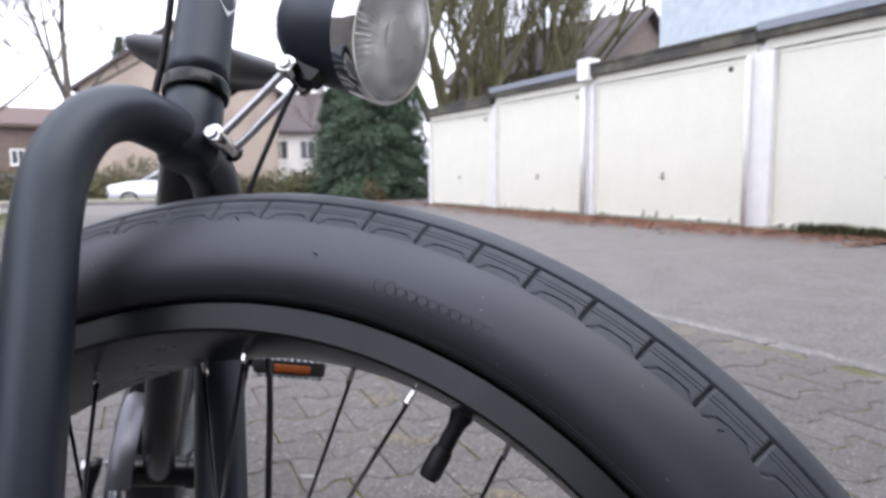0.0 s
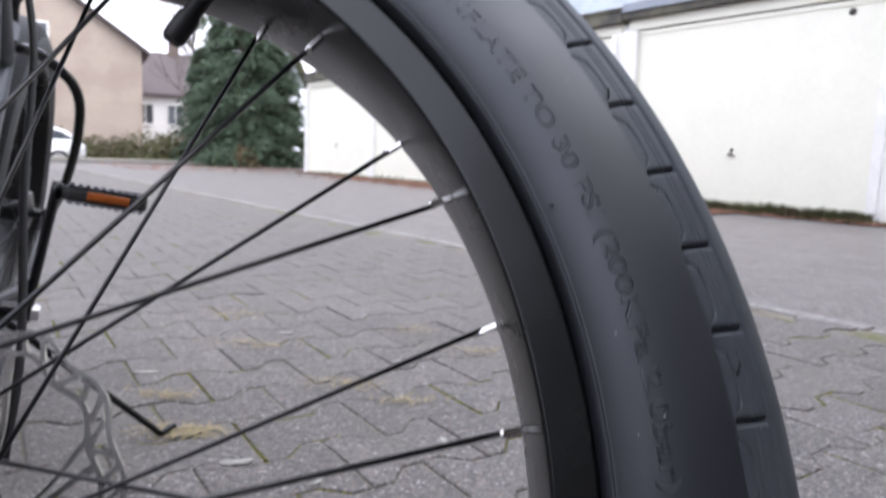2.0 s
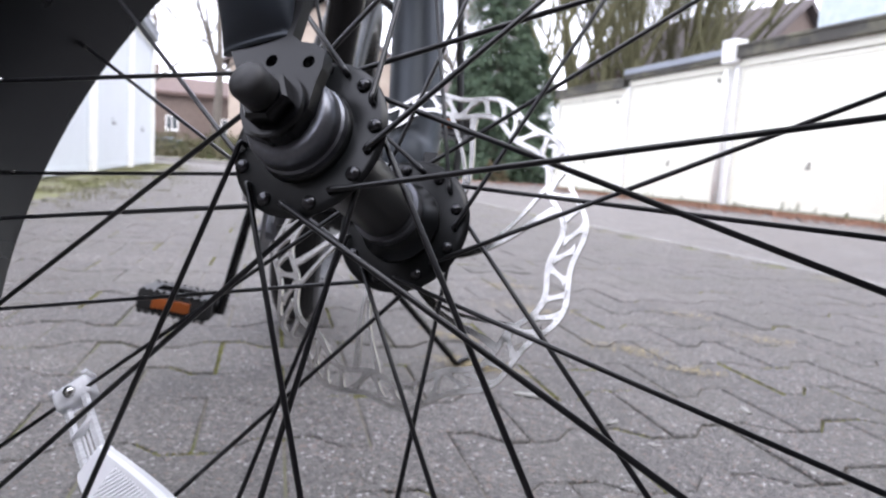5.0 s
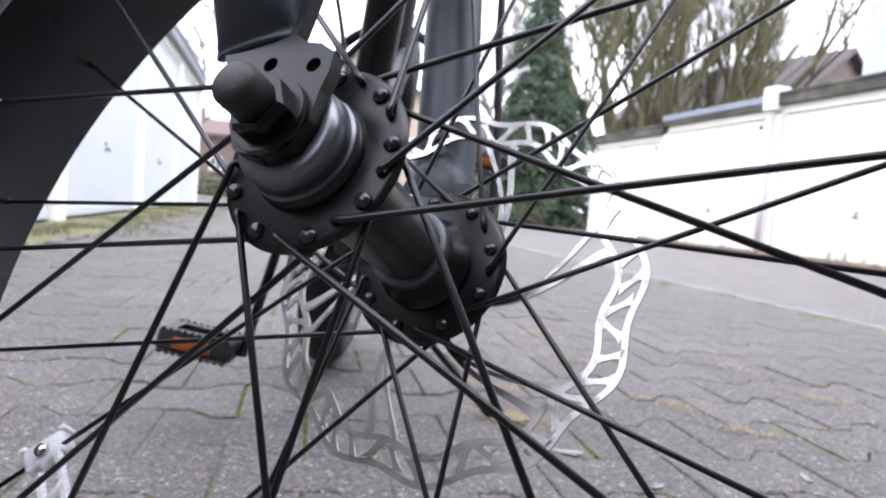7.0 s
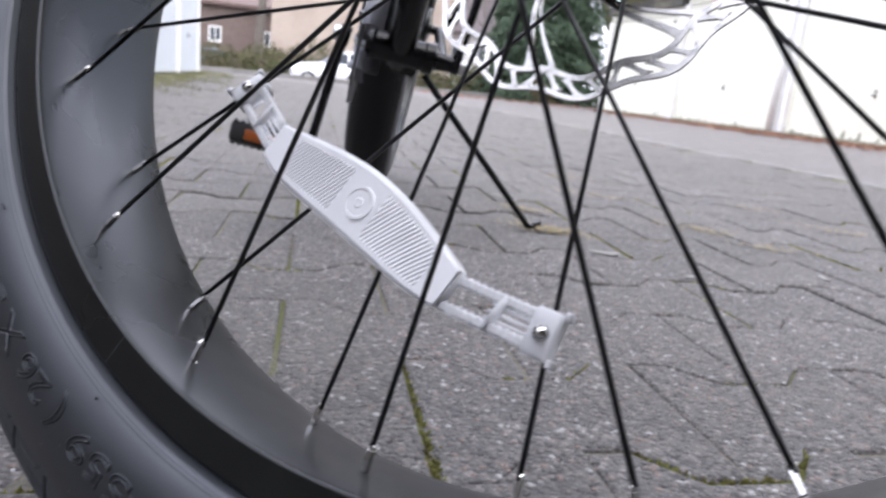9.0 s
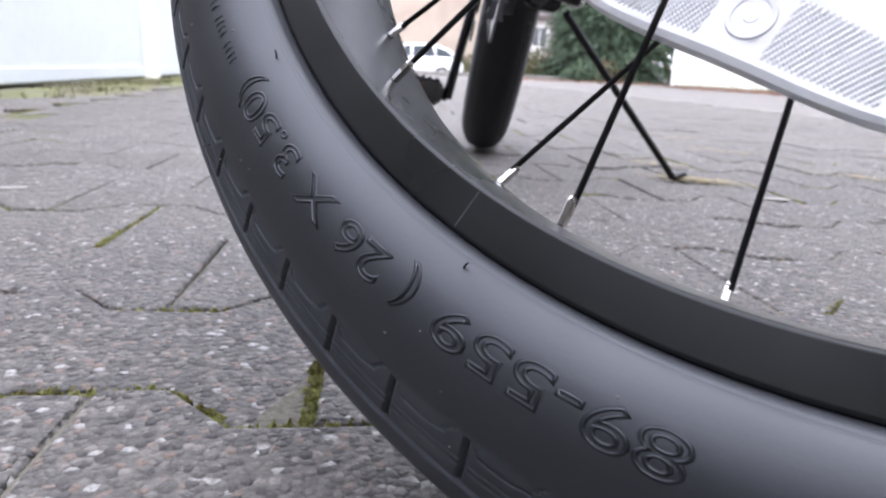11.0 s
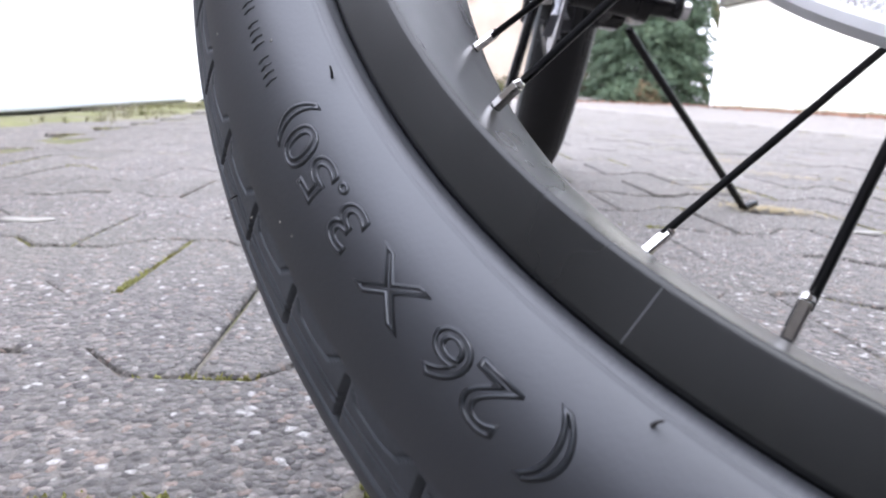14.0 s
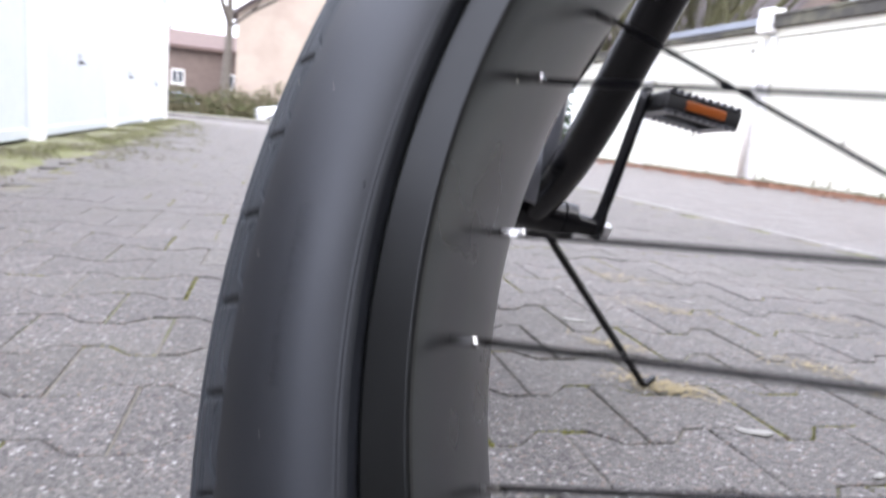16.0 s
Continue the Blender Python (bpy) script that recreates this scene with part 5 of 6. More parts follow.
def litter(name, material, spots, rnd, size, label, category, flat=0.35):
    v, f = [], []
    for x, y, z in spots:
        a, s = rnd.uniform(0, 6.283), size * rnd.uniform(0.5, 1.3)
        t = [rnd.uniform(0, flat) * s for _ in range(6)]
        k = len(v)
        for j in range(6):
            b = a + j * 1.047
            q = s * (1.0 if j % 3 == 0 else 0.55)
            v.append((x + math.cos(b) * q, y + math.sin(b) * q, z + t[j]))
        f += [(k, k + 1, k + 2, k + 3), (k, k + 3, k + 4, k + 5)]
    return tagged(held(name, raw(name, v, f, False), material), label, category, kind="stuff")


spots = []
for _ in range(3000):
    spots.append(site(rnd.uniform(-14.6, 3.6), 7.36 - abs(rnd.gauss(0, 0.16)), -0.008 + rnd.random() * 0.02))
for _ in range(4600):
    g = max(-13.6, min(-3.6, rnd.gauss(-7.6, 2.2)))
    spots.append(site(g, 7.36 - abs(rnd.gauss(0, 0.55)), -0.008 + rnd.random() * 0.02))
for _ in range(900):
    spots.append(site(rnd.uniform(-19, -14), rnd.uniform(3.4, 8.2), -0.008 + rnd.random() * 0.03))
litter("fallen_leaves", M_LEAF, spots, rnd, 0.042, "drift of brown fallen leaves at the garage foot", "leaves")
spots = [site(rnd.uniform(-9, 1.5), rnd.uniform(-0.9, 3.5), 0.001) for _ in range(500)]
litter("pale_crumbs", M_PALE, spots, rnd, 0.006, "pale grit and crumbs scattered on the paving", "grit", 0.2)


def pale_leaf(x, y, s, a):
    bm = bm_new()
    ring = []
    for j in range(14):
        b = j / 14 * 6.283
        q = s * (0.36 + 0.64 * abs(math.cos(b / 1.0)) ** 0.8) * (1 + 0.12 * math.sin(5 * b + a))
        ring.append(bm.verts.new((q * math.cos(b), q * 0.6 * math.sin(b), 0.0006 + 0.0012 * math.cos(b) ** 2)))
    c = bm.verts.new((0, 0, 0.0014))
    for j in range(14):
        bm.faces.new((ring[j], ring[(j + 1) % 14], c))
    r = bmesh.ops.extrude_face_region(bm, geom=bm.faces[:])
    bmesh.ops.translate(bm, vec=(0, 0, 0.0007), verts=[v for v in r["geom"] if isinstance(v, bmesh.types.BMVert)])
    bmesh.ops.recalc_face_normals(bm, faces=bm.faces[:])
    ob = part("leaf", bm, M_PALE, m=pose(x, y, 0.001, 0, 0, a * 57))
    tagged(ob, "pale faded leaf lying flat on the paving", "leaf", group="pale leaves on the paving")


for x, y, s, a in ((-0.133, 0.752, 0.026, 0.4), (-0.482, 1.135, 0.026, 0.2), (-0.895, 0.077, 0.030, 0.7), (0.007, 0.707, 0.012, 1.0), (0.183, 0.883, 0.016, 2.0), (-0.290, 1.510, 0.018, 0.3), (0.480, 1.290, 0.020, 0.5), (-0.697, 0.971, 0.014, 0.9), (-0.840, 1.147, 0.018, 0.1)):
    pale_leaf(x, y, s, a)


def straw(x, y, n, s, r):
    v, f = [], []
    for _ in range(n):
        a, q = r.uniform(0, 6.283), r.uniform(0.004, 0.016)
        cx, cy, z = x + r.gauss(0, s), y + r.gauss(0, s * 0.45), r.uniform(0.001, 0.005)
        dx, dy = math.cos(a) * q, math.sin(a) * q
        wx, wy = -math.sin(a) * 0.0011, math.cos(a) * 0.0011
        k = len(v)
        v += [(cx - dx - wx, cy - dy - wy, z), (cx - dx + wx, cy - dy + wy, z), (cx + dx + wx, cy + dy + wy, z + 0.002), (cx + dx - wx, cy + dy - wy, z + 0.002)]
        f.append((k, k + 1, k + 2, k + 3))
    tagged(held("straw", raw("straw", v, f, False), M_STRAW), "dry yellow straw scattered on the paving", "straw", kind="stuff")


r_ = random.Random(9)
for x, y, n, s in ((-0.265, 0.850, 170, 0.040), (-0.378, 1.015, 60, 0.030), (-0.345, 1.400, 70, 0.050), (-0.037, 1.147, 60, 0.040), (0.095, 1.070, 40, 0.030), (-0.510, 1.675, 70, 0.060), (0.205, 1.455, 50, 0.050), (0.040, 1.620, 40, 0.050)):
    straw(x, y, n, s, r_)


# ---- trees, hedge and houses beyond ----
def branch(v, f, p, d, length, r, depth, rnd, droop=0.0, seg=6, rise=0.5, wander=0.12):
    """A tapering limb with side limbs, added to the lists."""
    n = 4
    pts = [Vector(p)]
    d = Vector(d).normalized()
    for _ in range(n):
        d = (d + Vector((rnd.gauss(0, wander), rnd.gauss(0, wander), rnd.gauss(0, 0.08) - droop))).normalized()
        pts.append(pts[-1] + d * (length / n))
    k = len(v)
    for i, q in enumerate(pts):
        t = (pts[min(i + 1, n)] - pts[max(i - 1, 0)]).normalized()
        u = t.orthogonal().normalized()
        w = t.cross(u)
        rr = r * (1 - 0.6 * i / n)
        for j in range(seg):
            a = 6.283 * j / seg
            v.append(q + rr * (math.cos(a) * u + math.sin(a) * w))
    for i in range(n):
        for j in range(seg):
            f.append((k + i * seg + j, k + i * seg + (j + 1) % seg, k + (i + 1) * seg + (j + 1) % seg, k + (i + 1) * seg + j))
    if depth:
        for i in range(rnd.randint(3, 5)):
            t = rnd.uniform(0.3, 1.0)
            q = pts[min(n, int(t * n))]
            side = Vector((rnd.gauss(0, 1), rnd.gauss(0, 1), rise + rnd.uniform(-0.4, 0.4))).normalized()
            branch(v, f, q, (d * 0.75 + side * 0.8), length * rnd.uniform(0.5, 0.72), r * 0.48, depth - 1, rnd, droop, max(3, seg - 1), rise, wander)


def bare_tree(x, y, h, r, stems, material, seed, label, depth=4):
    rise, wander = (1.3, 0.07) if stems > 1 else (0.5, 0.12)
    rnd = random.Random(seed)
    th = tagged(empty("bare_tree", Matrix.Translation((x, y, lie(x, y) - 0.02))), label, "tree")
    v, f = [], []
    v2, f2 = [], []
    for i in range(stems):
        a = rnd.uniform(0, 6.283)
        tilt = 0.0 if stems == 1 else rnd.uniform(0.08, 0.35)
        d = Vector((math.cos(a) * tilt, math.sin(a) * tilt, 1))
        base = Vector((math.cos(a), math.sin(a), 0)) * (0.0 if stems == 1 else 0.25)
        hh = h * rnd.uniform(0.4, 0.55)
        branch(v, f, base, d, hh, r, 0, rnd, seg=9)
        tip = Vector((0, 0, 0))
        for q in v[-9:]:
            tip += q / 9
        mid = base + (tip - base) * 0.6
        for j in range(5):
            a2 = rnd.uniform(0, 6.283)
            branch(v2, f2, tip if j % 2 else mid, (math.cos(a2) * 0.8 / (rise + 0.5) + d.x, math.sin(a2) * 0.8 / (rise + 0.5) + d.y, 0.9), h * rnd.uniform(0.28, 0.42), r * 0.36, depth - 1, rnd, 0.0, 6, rise, wander)
    held("trunk", raw("trunk", v, f), material, th)
    held("crown", raw("crown", v2, f2), material, th)
    return th


def conifer(x, y, h, w, seed):
    rnd = random.Random(seed)
    th = tagged(empty("conifer", Matrix.Translation((x, y, lie(x, y) - 0.02))), "dense dark green conifer with drooping sprays", "tree", group="conifers beyond the garages")
    bm = sweep(bm_new(), [(0, 0, 0), (0.03, 0, h * 0.5), (0, 0.02, h * 0.97)], [0.16, 0.09, 0.01], 9)
    part("trunk", bm, M_BARK2, th)
    v, f = [], []
    for _ in range(int(75 * h)):
        t = rnd.random() ** 0.85
        z = 0.12 + t * (h - 0.15)
        reach = w * (1 - t) ** 0.7 * rnd.uniform(0.6, 1.12) + 0.10
        a = rnd.uniform(0, 6.283)
        d = Vector((math.cos(a), math.sin(a), 0))
        side = Vector((-d.y, d.x, 0))
        n = max(4, int(reach / 0.10))
        for i in range(1, n + 1):
            q = i / n
            c = d * (reach * q) + Vector((0, 0, z - 0.42 * reach * q * q + 0.12 * reach * q))
            wide = 0.30 * reach * (1 - 0.75 * q) + 0.05
            for _ in range(7):
                o = side * rnd.gauss(0, wide * 0.5)
                p = c + o + Vector((0, 0, -abs(o.length) * 0.35 + rnd.gauss(0, 0.02)))
                e = (d * rnd.uniform(0.3, 1.0) + o.normalized() * rnd.uniform(0.1, 0.8) + Vector((0, 0, rnd.uniform(-1.0, -0.1)))).normalized() * rnd.uniform(0.10, 0.22)
                wv = e.cross(Vector((rnd.gauss(0, 1), rnd.gauss(0, 1), 1))).normalized() * rnd.uniform(0.010, 0.026)
                k = len(v)
                v += [p - wv * 0.4, p + e * 0.45 + wv, p + e, p + e * 0.45 - wv]
                f.append((k, k + 1, k + 2, k + 3))
    held("crown", raw("crown", v, f, False), M_NEEDLE, th)


def polar_ground(az, d):
    a = radians(az)
    return -math.sin(a) * d, math.cos(a) * d


for az, d, h, w, seed in ((20.4, 20.6, 7.5, 1.85, 2), (17.2, 21.5, 4.2, 1.05, 3), (23.4, 22.0, 3.6, 0.95, 1), (18.6, 23.0, 5.2, 1.25, 6), (22.2, 23.0, 4.6, 1.05, 5), (39.5, 54.0, 11.7, 1.9, 7)):
    conifer(*polar_ground(az, d), h, w, seed)
for az, d, h, r, stems, m_, seed in ((12.3, 24, 13, 0.20, 5, M_BARK, 11), (8.7, 25, 13, 0.22, 6, M_BARK, 12), (6.0, 27, 11, 0.15, 4, M_BARK, 13), (14.5, 28, 12, 0.14, 4, M_BARK, 14)):
    bare_tree(*polar_ground(az, d), h, r, stems, m_, seed, "bare many-stemmed tree with mossy bark", 4)
for az, d, h, r, seed in ((42.9, 27, 12, 0.21, 21), (24.4, 30, 13, 0.18, 22), (48, 34, 12, 0.2, 23), (25.5, 44, 10, 0.15, 24)):
    bare_tree(*polar_ground(az, d), h, r, 1, M_BARK2, seed, "leafless winter tree with grey bark", 5)


def bush(az, d, r, h, seed, material, label):
    rnd = random.Random(seed)
    x, y = polar_ground(az, d)
    v, f = [], []
    for _ in range(int(1500 * r)):
        a, q = rnd.uniform(0, 6.283), rnd.random() ** 0.5
        z = lie(x, y) + h * rnd.random() ** 0.8 * (1 - 0.6 * q * q)
        p = Vector((x + math.cos(a) * q * r, y + math.sin(a) * q * r, z))
        e = Vector((rnd.gauss(0, 1), rnd.gauss(0, 1), rnd.gauss(0.3, 1))).normalized() * rnd.uniform(0.08, 0.2)
        wv = e.orthogonal().normalized() * rnd.uniform(0.01, 0.05)
        k = len(v)
        v += [p, p + e * 0.5 + wv, p + e, p + e * 0.5 - wv]
        f.append((k, k + 1, k + 2, k + 3))
    tagged(held("shrub", raw("shrub", v, f, False), material), label, "shrub")


for i, (az, d, r, h) in enumerate(((24.6, 23.5, 1.5, 1.2), (27.5, 30, 2.2, 1.5), (31, 31, 2.2, 1.3), (35, 31, 2.4, 1.6), (38.8, 30, 1.8, 2.0), (41, 29, 1.6, 1.5), (44, 31, 2.0, 1.3), (47, 31, 2.0, 1.6), (50, 30, 2.0, 1.4), (43, 24, 0.9, 1.4))):
    bush(az, d, r, h, 40 + i, M_HEDGE, "brown leafless winter shrub by the road")
for i, (az, d, r, h) in enumerate(((21.5, 19.6, 0.7, 0.7), (20.2, 19.3, 0.35, 0.55))):
    bush(az, d, r, h, 60 + i, M_SHRUB if i else M_NEEDLE, "low shrub at the foot of the conifers")

# far verge and kerb across the end of the yard
bm = box(bm_new(), -19.4, -19.25, -30, 9.0, -0.02, 0.10, 0.02, m=SITE)
tagged(part("kerb", bm, M_STRIP, smooth=False), "long pale kerb edging the far verge", "kerb", kind="structure")
bm = box(bm_new(), -21.6, -19.4, -30, 9.0, -0.02, 0.085, m=SITE)
tagged(part("far_verge", bm, M_GRASS, smooth=False), "worn winter grass verge behind the kerb", "verge", kind="structure")


def window_at(house, w, h, m):
    """A window with a white surround, sill and glass, on a wall facing local -y."""
    bm = bm_new()
    for x0, x1, z0, z1 in ((-w / 2 - 0.08, -w / 2, -h / 2 - 0.08, h / 2 + 0.08), (w / 2, w / 2 + 0.08, -h / 2 - 0.08, h / 2 + 0.08), (-w / 2, w / 2, h / 2, h / 2 + 0.08), (-w / 2, w / 2, -h / 2 - 0.08, -h / 2), (-0.03, 0.03, -h / 2, h / 2)):
        box(bm, x0, x1, -0.05, 0.02, z0, z1)
    win = part("window", bm, M_WHITE, house, m=m, smooth=False)
    part("pane", box(bm_new(), -w / 2 + 0.002, w / 2 - 0.002, -0.02, 0.0, -h / 2 + 0.002, h / 2 - 0.002), M_GLASS, win, smooth=False)
    part("sill", box(bm_new(), -w / 2 - 0.12, w / 2 + 0.12, -0.12, -0.052, -h / 2 - 0.13, -h / 2 - 0.085), M_WHITE, win, smooth=False)


def house(az, d, width, depth, eave, ridge, turn, wall, roof, label, windows=(), gable=True, chimney=True):
    """A pitched house; with gable the front facing local -y is the gable end."""
    x, y = polar_ground(az, d)
    th = tagged(empty("house", pose(x, y, lie(x, y) - 0.02, 0, 0, turn)), label, "house")
    w2 = width / 2
    bm = bm_new()
    if gable:
        slab(bm, [(-w2, 0), (w2, 0), (w2, eave), (0, ridge), (-w2, eave)], 0, depth)
    else:
        box(bm, -w2, w2, 0, depth, 0, eave)
    part("wall", bm, wall, th, smooth=False)
    bm = bm_new()
    if gable:
        o = 0.35
        sl = (ridge - eave) / w2
        for s in (-1, 1):
            slab(bm, [(0, ridge + 0.02), (s * (w2 + o), eave - sl * o + 0.02), (s * (w2 + o), eave - sl * o + 0.22), (0, ridge + 0.22)], -o, depth + o)
    else:
        h2 = depth / 2
        slab(bm, [(-0.4, eave - 0.1), (depth + 0.4, eave - 0.1), (depth + 0.4, eave + 0.1), (h2, ridge), (-0.4, eave + 0.1)], -w2 - 0.3, w2 + 0.3, Matrix.Rotation(radians(90), 4, "Z"))
    part("roof", bm, roof, th, smooth=False)
    if chimney:
        bm = box(bm_new(), -0.35, 0.35, depth * 0.45, depth * 0.45 + 0.7, ridge - 0.4, ridge + 0.7, 0.02)
        part("chimney", bm, M_BRICK, th, smooth=False)
    for wx, wz, ww, wh in windows:
        window_at(th, ww, wh, Matrix.Translation((wx, -0.01, wz)))
    return th


house(35.2, 38, 9.6, 12, 5.85, 9.25, 35.2 - 3, M_TAN, M_ROOF, "tan rendered house end with a pitched roof", ((0.3, 6.2, 0.8, 1.0),))
house(25.9, 48, 7, 8, 3.85, 7.05, 24, M_WHITE, M_ROOF, "white house with a brown tiled roof", ((-1.6, 2.65, 0.9, 1.2), (0.2, 2.65, 0.9, 1.2), (1.9, 2.65, 0.9, 1.2)), gable=False)
house(48.0, 46, 15, 8, 4.5, 5.9, 46, M_BRICK, M_REDROOF, "red brick house row with tiled roof", [(wx, 2.7, 0.6, 0.75) for wx in (-5.5, -2.2, 1.2, 4.5)], gable=False)
house(57, 48, 13, 8, 4.8, 7.8, 57, M_TAN, M_REDROOF, "tan house row with red roof", ((-3, 2.6, 1.1, 1.3), (-0.5, 2.6, 1.1, 1.3), (2, 2.6, 1.1, 1.3)), gable=False)
house(-2.2, 30, 5.9, 9.0, 5.15, 7.4, 57, M_BRICK, M_ROOF, "house end with a dark brown roof behind the garages", chimney=False)
# big pale building behind the garages
bm = box(bm_new(), -5.0, 12.0, 0.0, 9.0, 0.0, 10.0, 0.03)
th = tagged(empty("building", at_site(-8.0, 13.1)), "tall pale blue rendered building behind the garages", "building")
part("wall", bm, M_RENDER, th, smooth=False)
part("roof", box(bm_new(), -5.2, 12.2, -0.2, 9.2, 10.0, 10.25, 0.02), M_ZINC, th, smooth=False)


# unseen dark wall added behind the camera to cut sky light and reflections
bm = box(bm_new(), 2.0, 2.24, -1.65, 7.40, -0.02, 4.4, 0.01, m=SITE)
tagged(part("end_blocker", bm, M_ENDBLOCK, smooth=False), "added unseen dark wall blocking light and reflections behind the camera", "wall", kind="structure")


# unseen low wall added in line with the white garages to darken low reflections
bm = box(bm_new(), -2.41, 2.0, -1.90, -1.65, -0.02, 1.5, 0.01, m=SITE)
tagged(part("side_blocker", bm, M_SIDEBLOCK, smooth=False), "added unseen low wall trimming reflections, in line with the white garages", "wall", kind="structure")


# ---- cars ----
def car(x, y, turn, paint, label):
    th = tagged(empty("car", pose(x, y, lie(x, y) - 0.012, 0, 0, turn)), label, "car")
    side = [(-2.05, 0.28), (-2.08, 0.55), (-2.0, 0.80), (-1.45, 0.92), (-0.95, 0.97), (1.15, 0.98), (1.75, 0.97), (1.98, 0.90), (2.05, 0.60), (2.02, 0.30)]
    cabin = [(-0.98, 0.95), (-0.28, 1.36), (0.15, 1.44), (0.95, 1.43), (1.50, 1.28), (1.92, 0.95)]
    for name, poly, w, material in (("body", side, 0.84, paint), ("cabin", cabin, 0.70, paint)):
        bm = slab(bm_new(), poly, -w, w)
        bmesh.ops.bevel(bm, geom=bm.edges[:], offset=0.07, segments=3, affect="EDGES")
        part(name, bm, material, th)
    for s in (-1, 1):
        for poly in ([(-0.80, 0.98), (-0.25, 1.30), (0.10, 1.36), (0.12, 0.98)], [(0.20, 0.98), (0.19, 1.36), (0.92, 1.35), (1.02, 0.98)], [(1.10, 0.98), (1.02, 1.34), (1.42, 1.22), (1.72, 0.98)]):
            bm = slab(bm_new(), poly, s * 0.700, s * 0.712)
            part("window", bm, M_GLASS, th, smooth=False)
        bm = box(bm_new(), -2.06, -1.72, s * 0.62 - 0.16, s * 0.62 + 0.16, 0.62, 0.78, 0.05)
        part("headlight", bm, M_LAMPW, th)
    bm = slab(bm_new(), [(-0.93, 1.00), (-0.30, 1.37), (-0.33, 1.39), (-0.97, 1.02)], -0.62, 0.62)
    part("windscreen", bm, M_GLASS, th, smooth=False)
    for wx in (-1.30, 1.30):
        for s in (-1, 1):
            wm = Matrix.Translation((wx, s * 0.76, 0.31))
            wh = part("wheel", sharp(lathe(bm_new(), [(0.0, -0.10), (0.24, -0.10), (0.30, -0.09), (0.31, -0.05), (0.31, 0.05), (0.30, 0.09), (0.24, 0.10), (0.0, 0.10)], 28)), M_TYRE2, th, m=wm)
            part("rim", sharp(lathe(bm_new(), [(0.0, -0.112), (0.05, -0.112), (0.19, -0.106), (0.205, -0.114), (0.215, -0.10), (0.0, -0.098)] if s < 0 else [(0.0, 0.112), (0.05, 0.112), (0.19, 0.106), (0.205, 0.114), (0.215, 0.10), (0.0, 0.098)], 24)), M_ALLOY, wh)
    return th


x, y = polar_ground(36.3, 26.5)
car(x, y, 35 - 6, M_CARW, "white small family car parked at the roadside")
x, y = polar_ground(47.8, 36)
car(x, y, 45, M_CARB, "blue-grey car parked at the roadside")

# ---- paving stones: waisted interlocking blocks, laid half a stone over in each row ----
ROW, LONG, WAVE, GAP = 0.154, 0.2125, 0.019, 0.0019
GRID = SITE @ Matrix.Translation((-0.20, -0.30, 0)) @ Matrix.Rotation(radians(-3.4), 4, "Z")  # the courses run a little askew to the garages


def stone_outline(inset=0.0):
    """The block's outline from its own middle: x across the rows, y along them."""
    a, h, e = WAVE, ROW / 2, LONG / 2
    w0 = (LONG - 0.072) / 4
    p = []
    for y, w in ((-e, a), (-e + w0, a), (-e + w0 + 0.036, -a), (e - w0 - 0.036, -a), (e - w0, a), (e, a)):
        p.append((h + w, y))
    q = [(-x, y) for x, y in p][::-1]
    out = []
    for x, y in p + q:
        sx, sy = (1 if x > 0 else -1), (1 if y > 0 else -1)
        out.append((x - sx * inset, y - sy * inset if abs(abs(y) - e) < 1e-6 else y))
    return out


def stone_geo():
    v, f = [], []
    for inset, z in ((GAP, -0.03), (GAP, -0.0028), (GAP + 0.0014, -0.0009), (GAP + 0.0040, 0.0)):
        v += [(x, y, z) for x, y in stone_outline(inset)]
    n = len(v) // 4
    for k in (0, 1, 2):
        for j in range(n):
            f.append((k * n + j, k * n + (j + 1) % n, (k + 1) * n + (j + 1) % n, (k + 1) * n + j))
    f.append(tuple(range(3 * n, 4 * n)))
    return v, f


SV, SF = stone_geo()
STONE = raw("paving_stone", SV, SF, False)
paving = tagged(empty("pavement"), "grey interlocking concrete block paving with mossy joints", "paving", kind="structure")
places = []
r_ = random.Random(3)
for i in range(-15, 88):
    g = -0.027 - ROW * (i + 0.5)
    for k in range(-9, 16):
        p = -0.025 + LONG * (k + 0.5) + (LONG / 2 if i % 2 else 0.0)
        if -0.78 + 0.06 * g < p < 2.60 + 0.06 * g and g < 2.15:
            places.append((g, p, r_.uniform(-0.0014, 0.0008), r_.gauss(0, 0.35), r_.gauss(0, 0.35), r_.gauss(0, 0.3)))
places.sort(key=lambda s: math.hypot(s[0] + 0.10, (s[1] - 0.4) * 1.0))
rest_v, rest_f = [], []
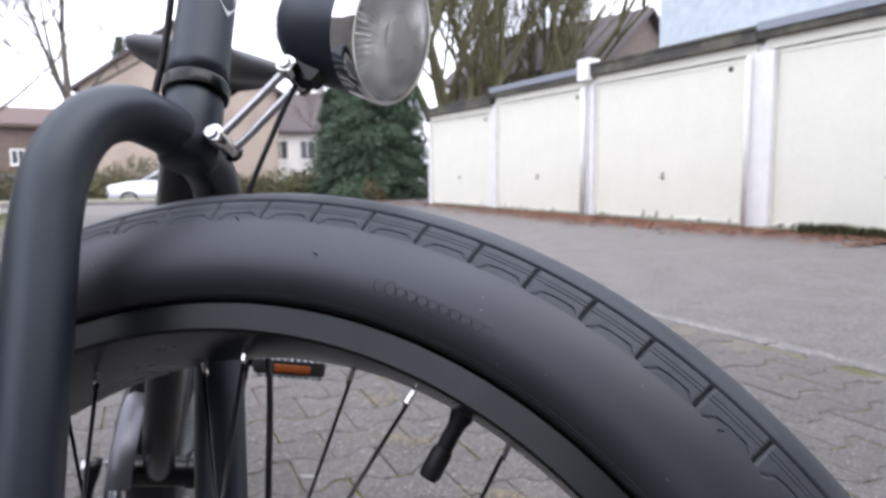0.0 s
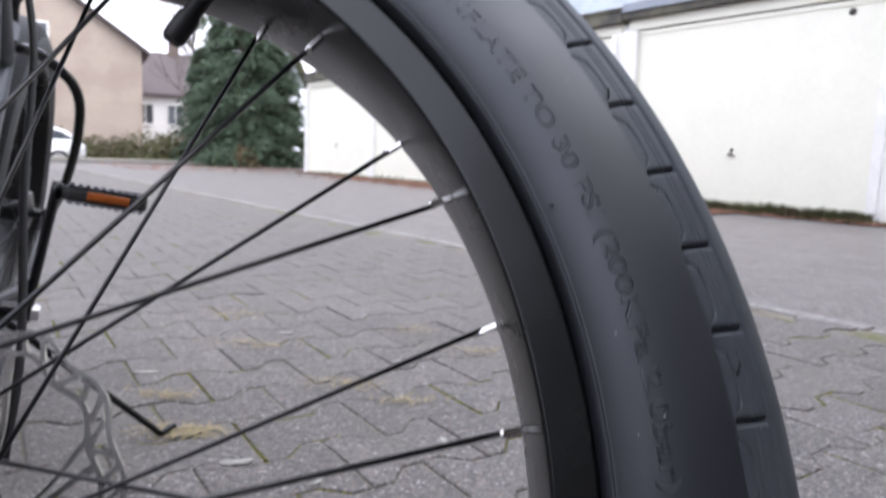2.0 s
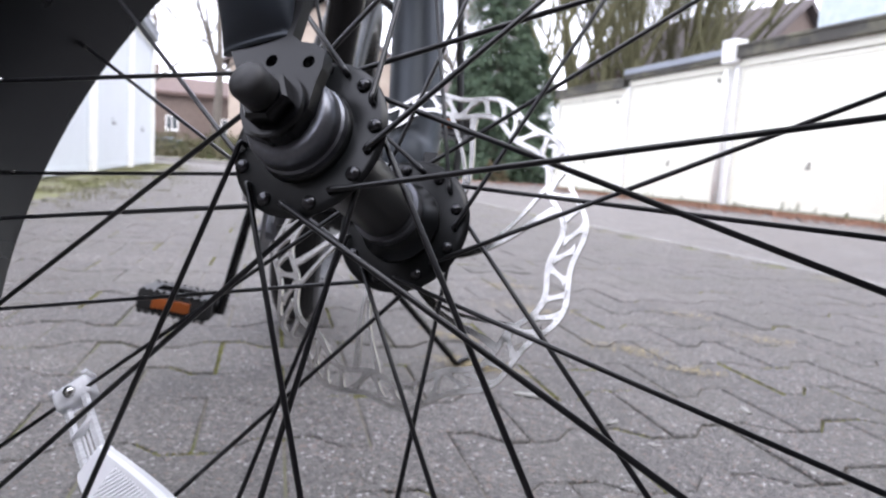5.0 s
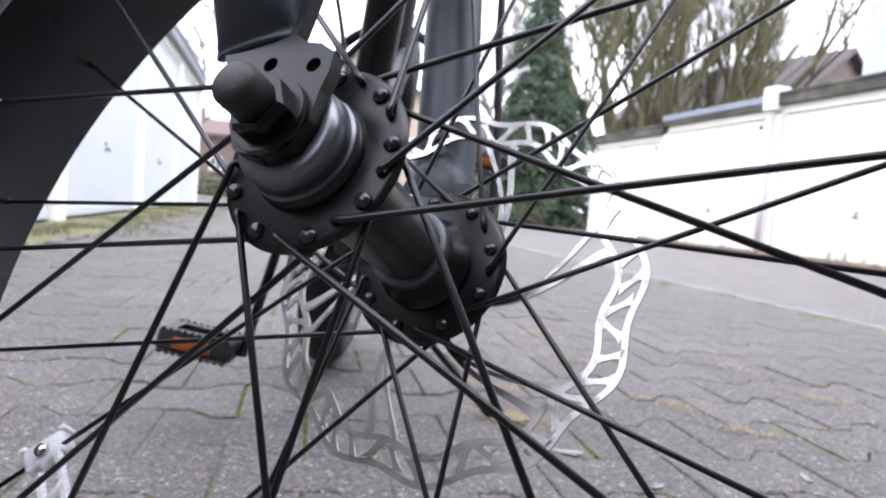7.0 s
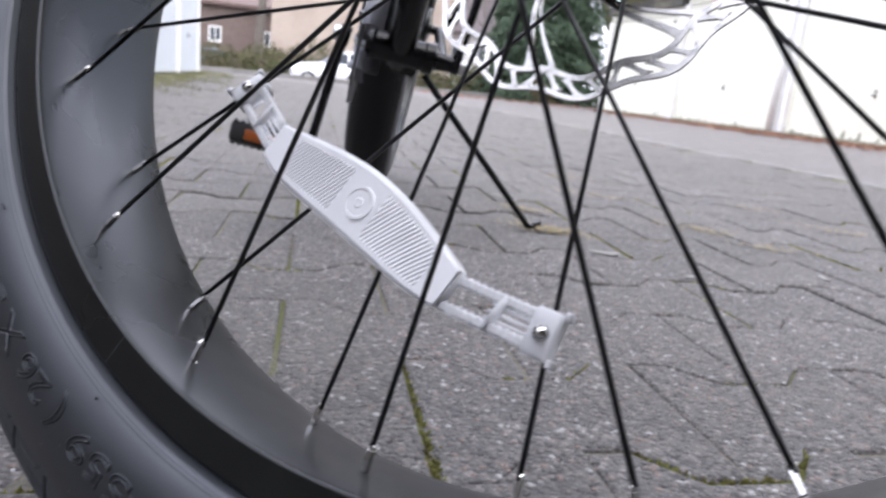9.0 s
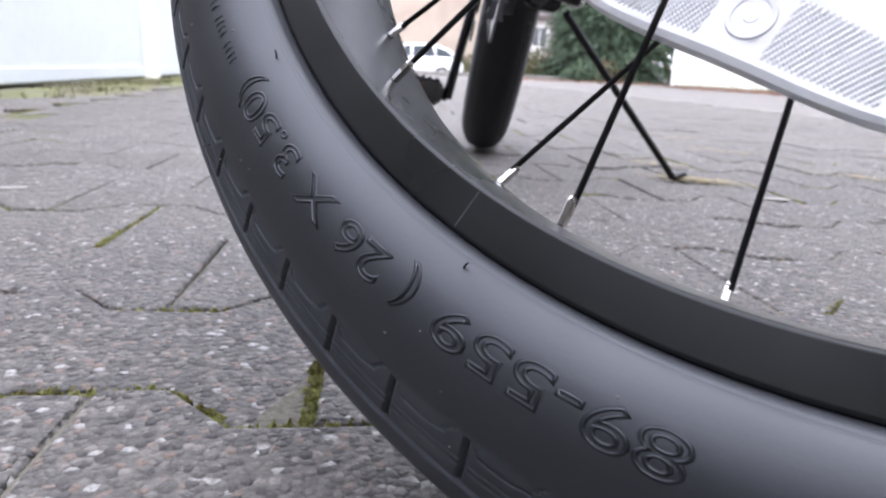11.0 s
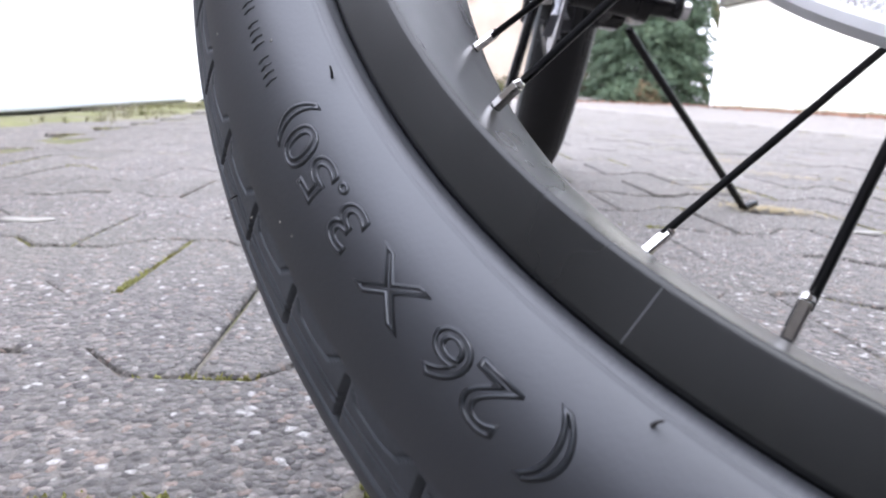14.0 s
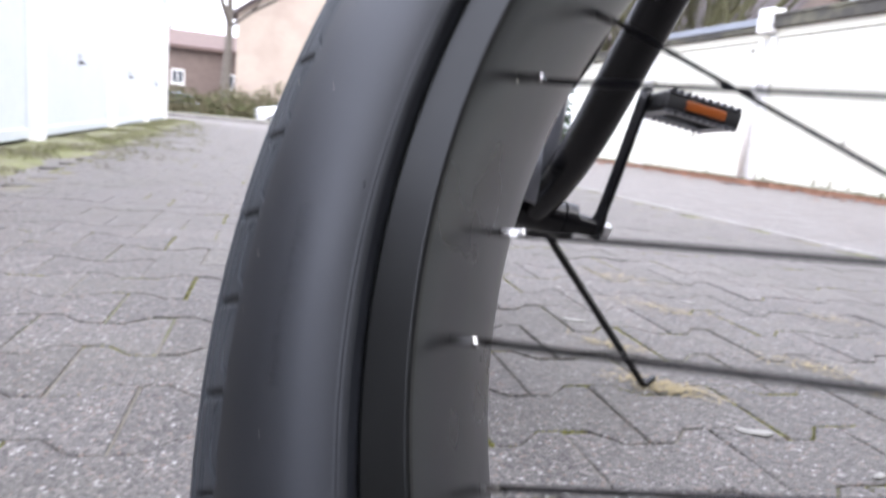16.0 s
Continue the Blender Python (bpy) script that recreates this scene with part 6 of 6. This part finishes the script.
for i, (g, p, z, rx, ry, rz) in enumerate(places):
    m = GRID @ pose(g, p, z, rx, ry, rz)
    m.translation.z += swell(m.translation.x, m.translation.y)
    if i < 300:
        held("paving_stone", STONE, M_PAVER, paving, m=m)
    else:
        k = len(rest_v)
        rest_v += [m @ Vector(c) for c in SV]
        rest_f += [tuple(k + j for j in face) for face in SF]
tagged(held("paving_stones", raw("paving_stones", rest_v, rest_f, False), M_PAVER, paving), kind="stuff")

# moss cushions in the joints, thickest in a few places
LUSH = [(-0.24, 0.297), (-0.36, 0.40), (-0.56, 0.294), (-0.16, 0.29), (-0.02, -0.02), (-0.075, -0.005), (0.11, 0.045), (0.06, 0.32), (-0.44, -0.24), (-0.25, -0.12), (-0.34, -0.17), (-0.03, 0.45)]
v, f = [], []
r_ = random.Random(8)
for g, p, *_ in places[:700]:
    out = stone_outline(0.0)
    for j in range(len(out)):
        a, b = Vector(out[j]), Vector(out[(j + 1) % len(out)])
        mid = (a + b) / 2
        lush = noise.noise(Vector(((g + mid.x) * 4.5, (p + mid.y) * 4.5, 3))) + 0.5 * noise.noise(Vector(((g + mid.x) * 17, (p + mid.y) * 17, 1)))
        lush += max([0.55 - math.hypot(g + mid.x - c[0], p + mid.y - c[1]) / 0.10 for c in LUSH] + [0])
        if lush < 0.24:
            continue
        for _ in range(int((b - a).length * 800 * min(1, 0.35 + lush))):
            c = a.lerp(b, r_.random())
            q = GRID @ Vector((g + c.x + r_.gauss(0, 0.0026), p + c.y + r_.gauss(0, 0.0026), -0.0040))
            q.z += swell(q.x, q.y)
            h, s = r_.uniform(0.0022, 0.0044), r_.uniform(0.0014, 0.0030)
            ang = r_.uniform(0, 6.283)
            k = len(v)
            v += [q + Vector((math.cos(ang + t) * s, math.sin(ang + t) * s, 0)) for t in (0, 2.1, 4.2)] + [q + Vector((r_.gauss(0, 0.001), r_.gauss(0, 0.001), h))]
            f += [(k, k + 1, k + 3), (k + 1, k + 2, k + 3), (k + 2, k, k + 3)]
tagged(held("moss", raw("moss", v, f, False), M_MOSS), "bright green moss in the paving joints", "moss", kind="stuff")
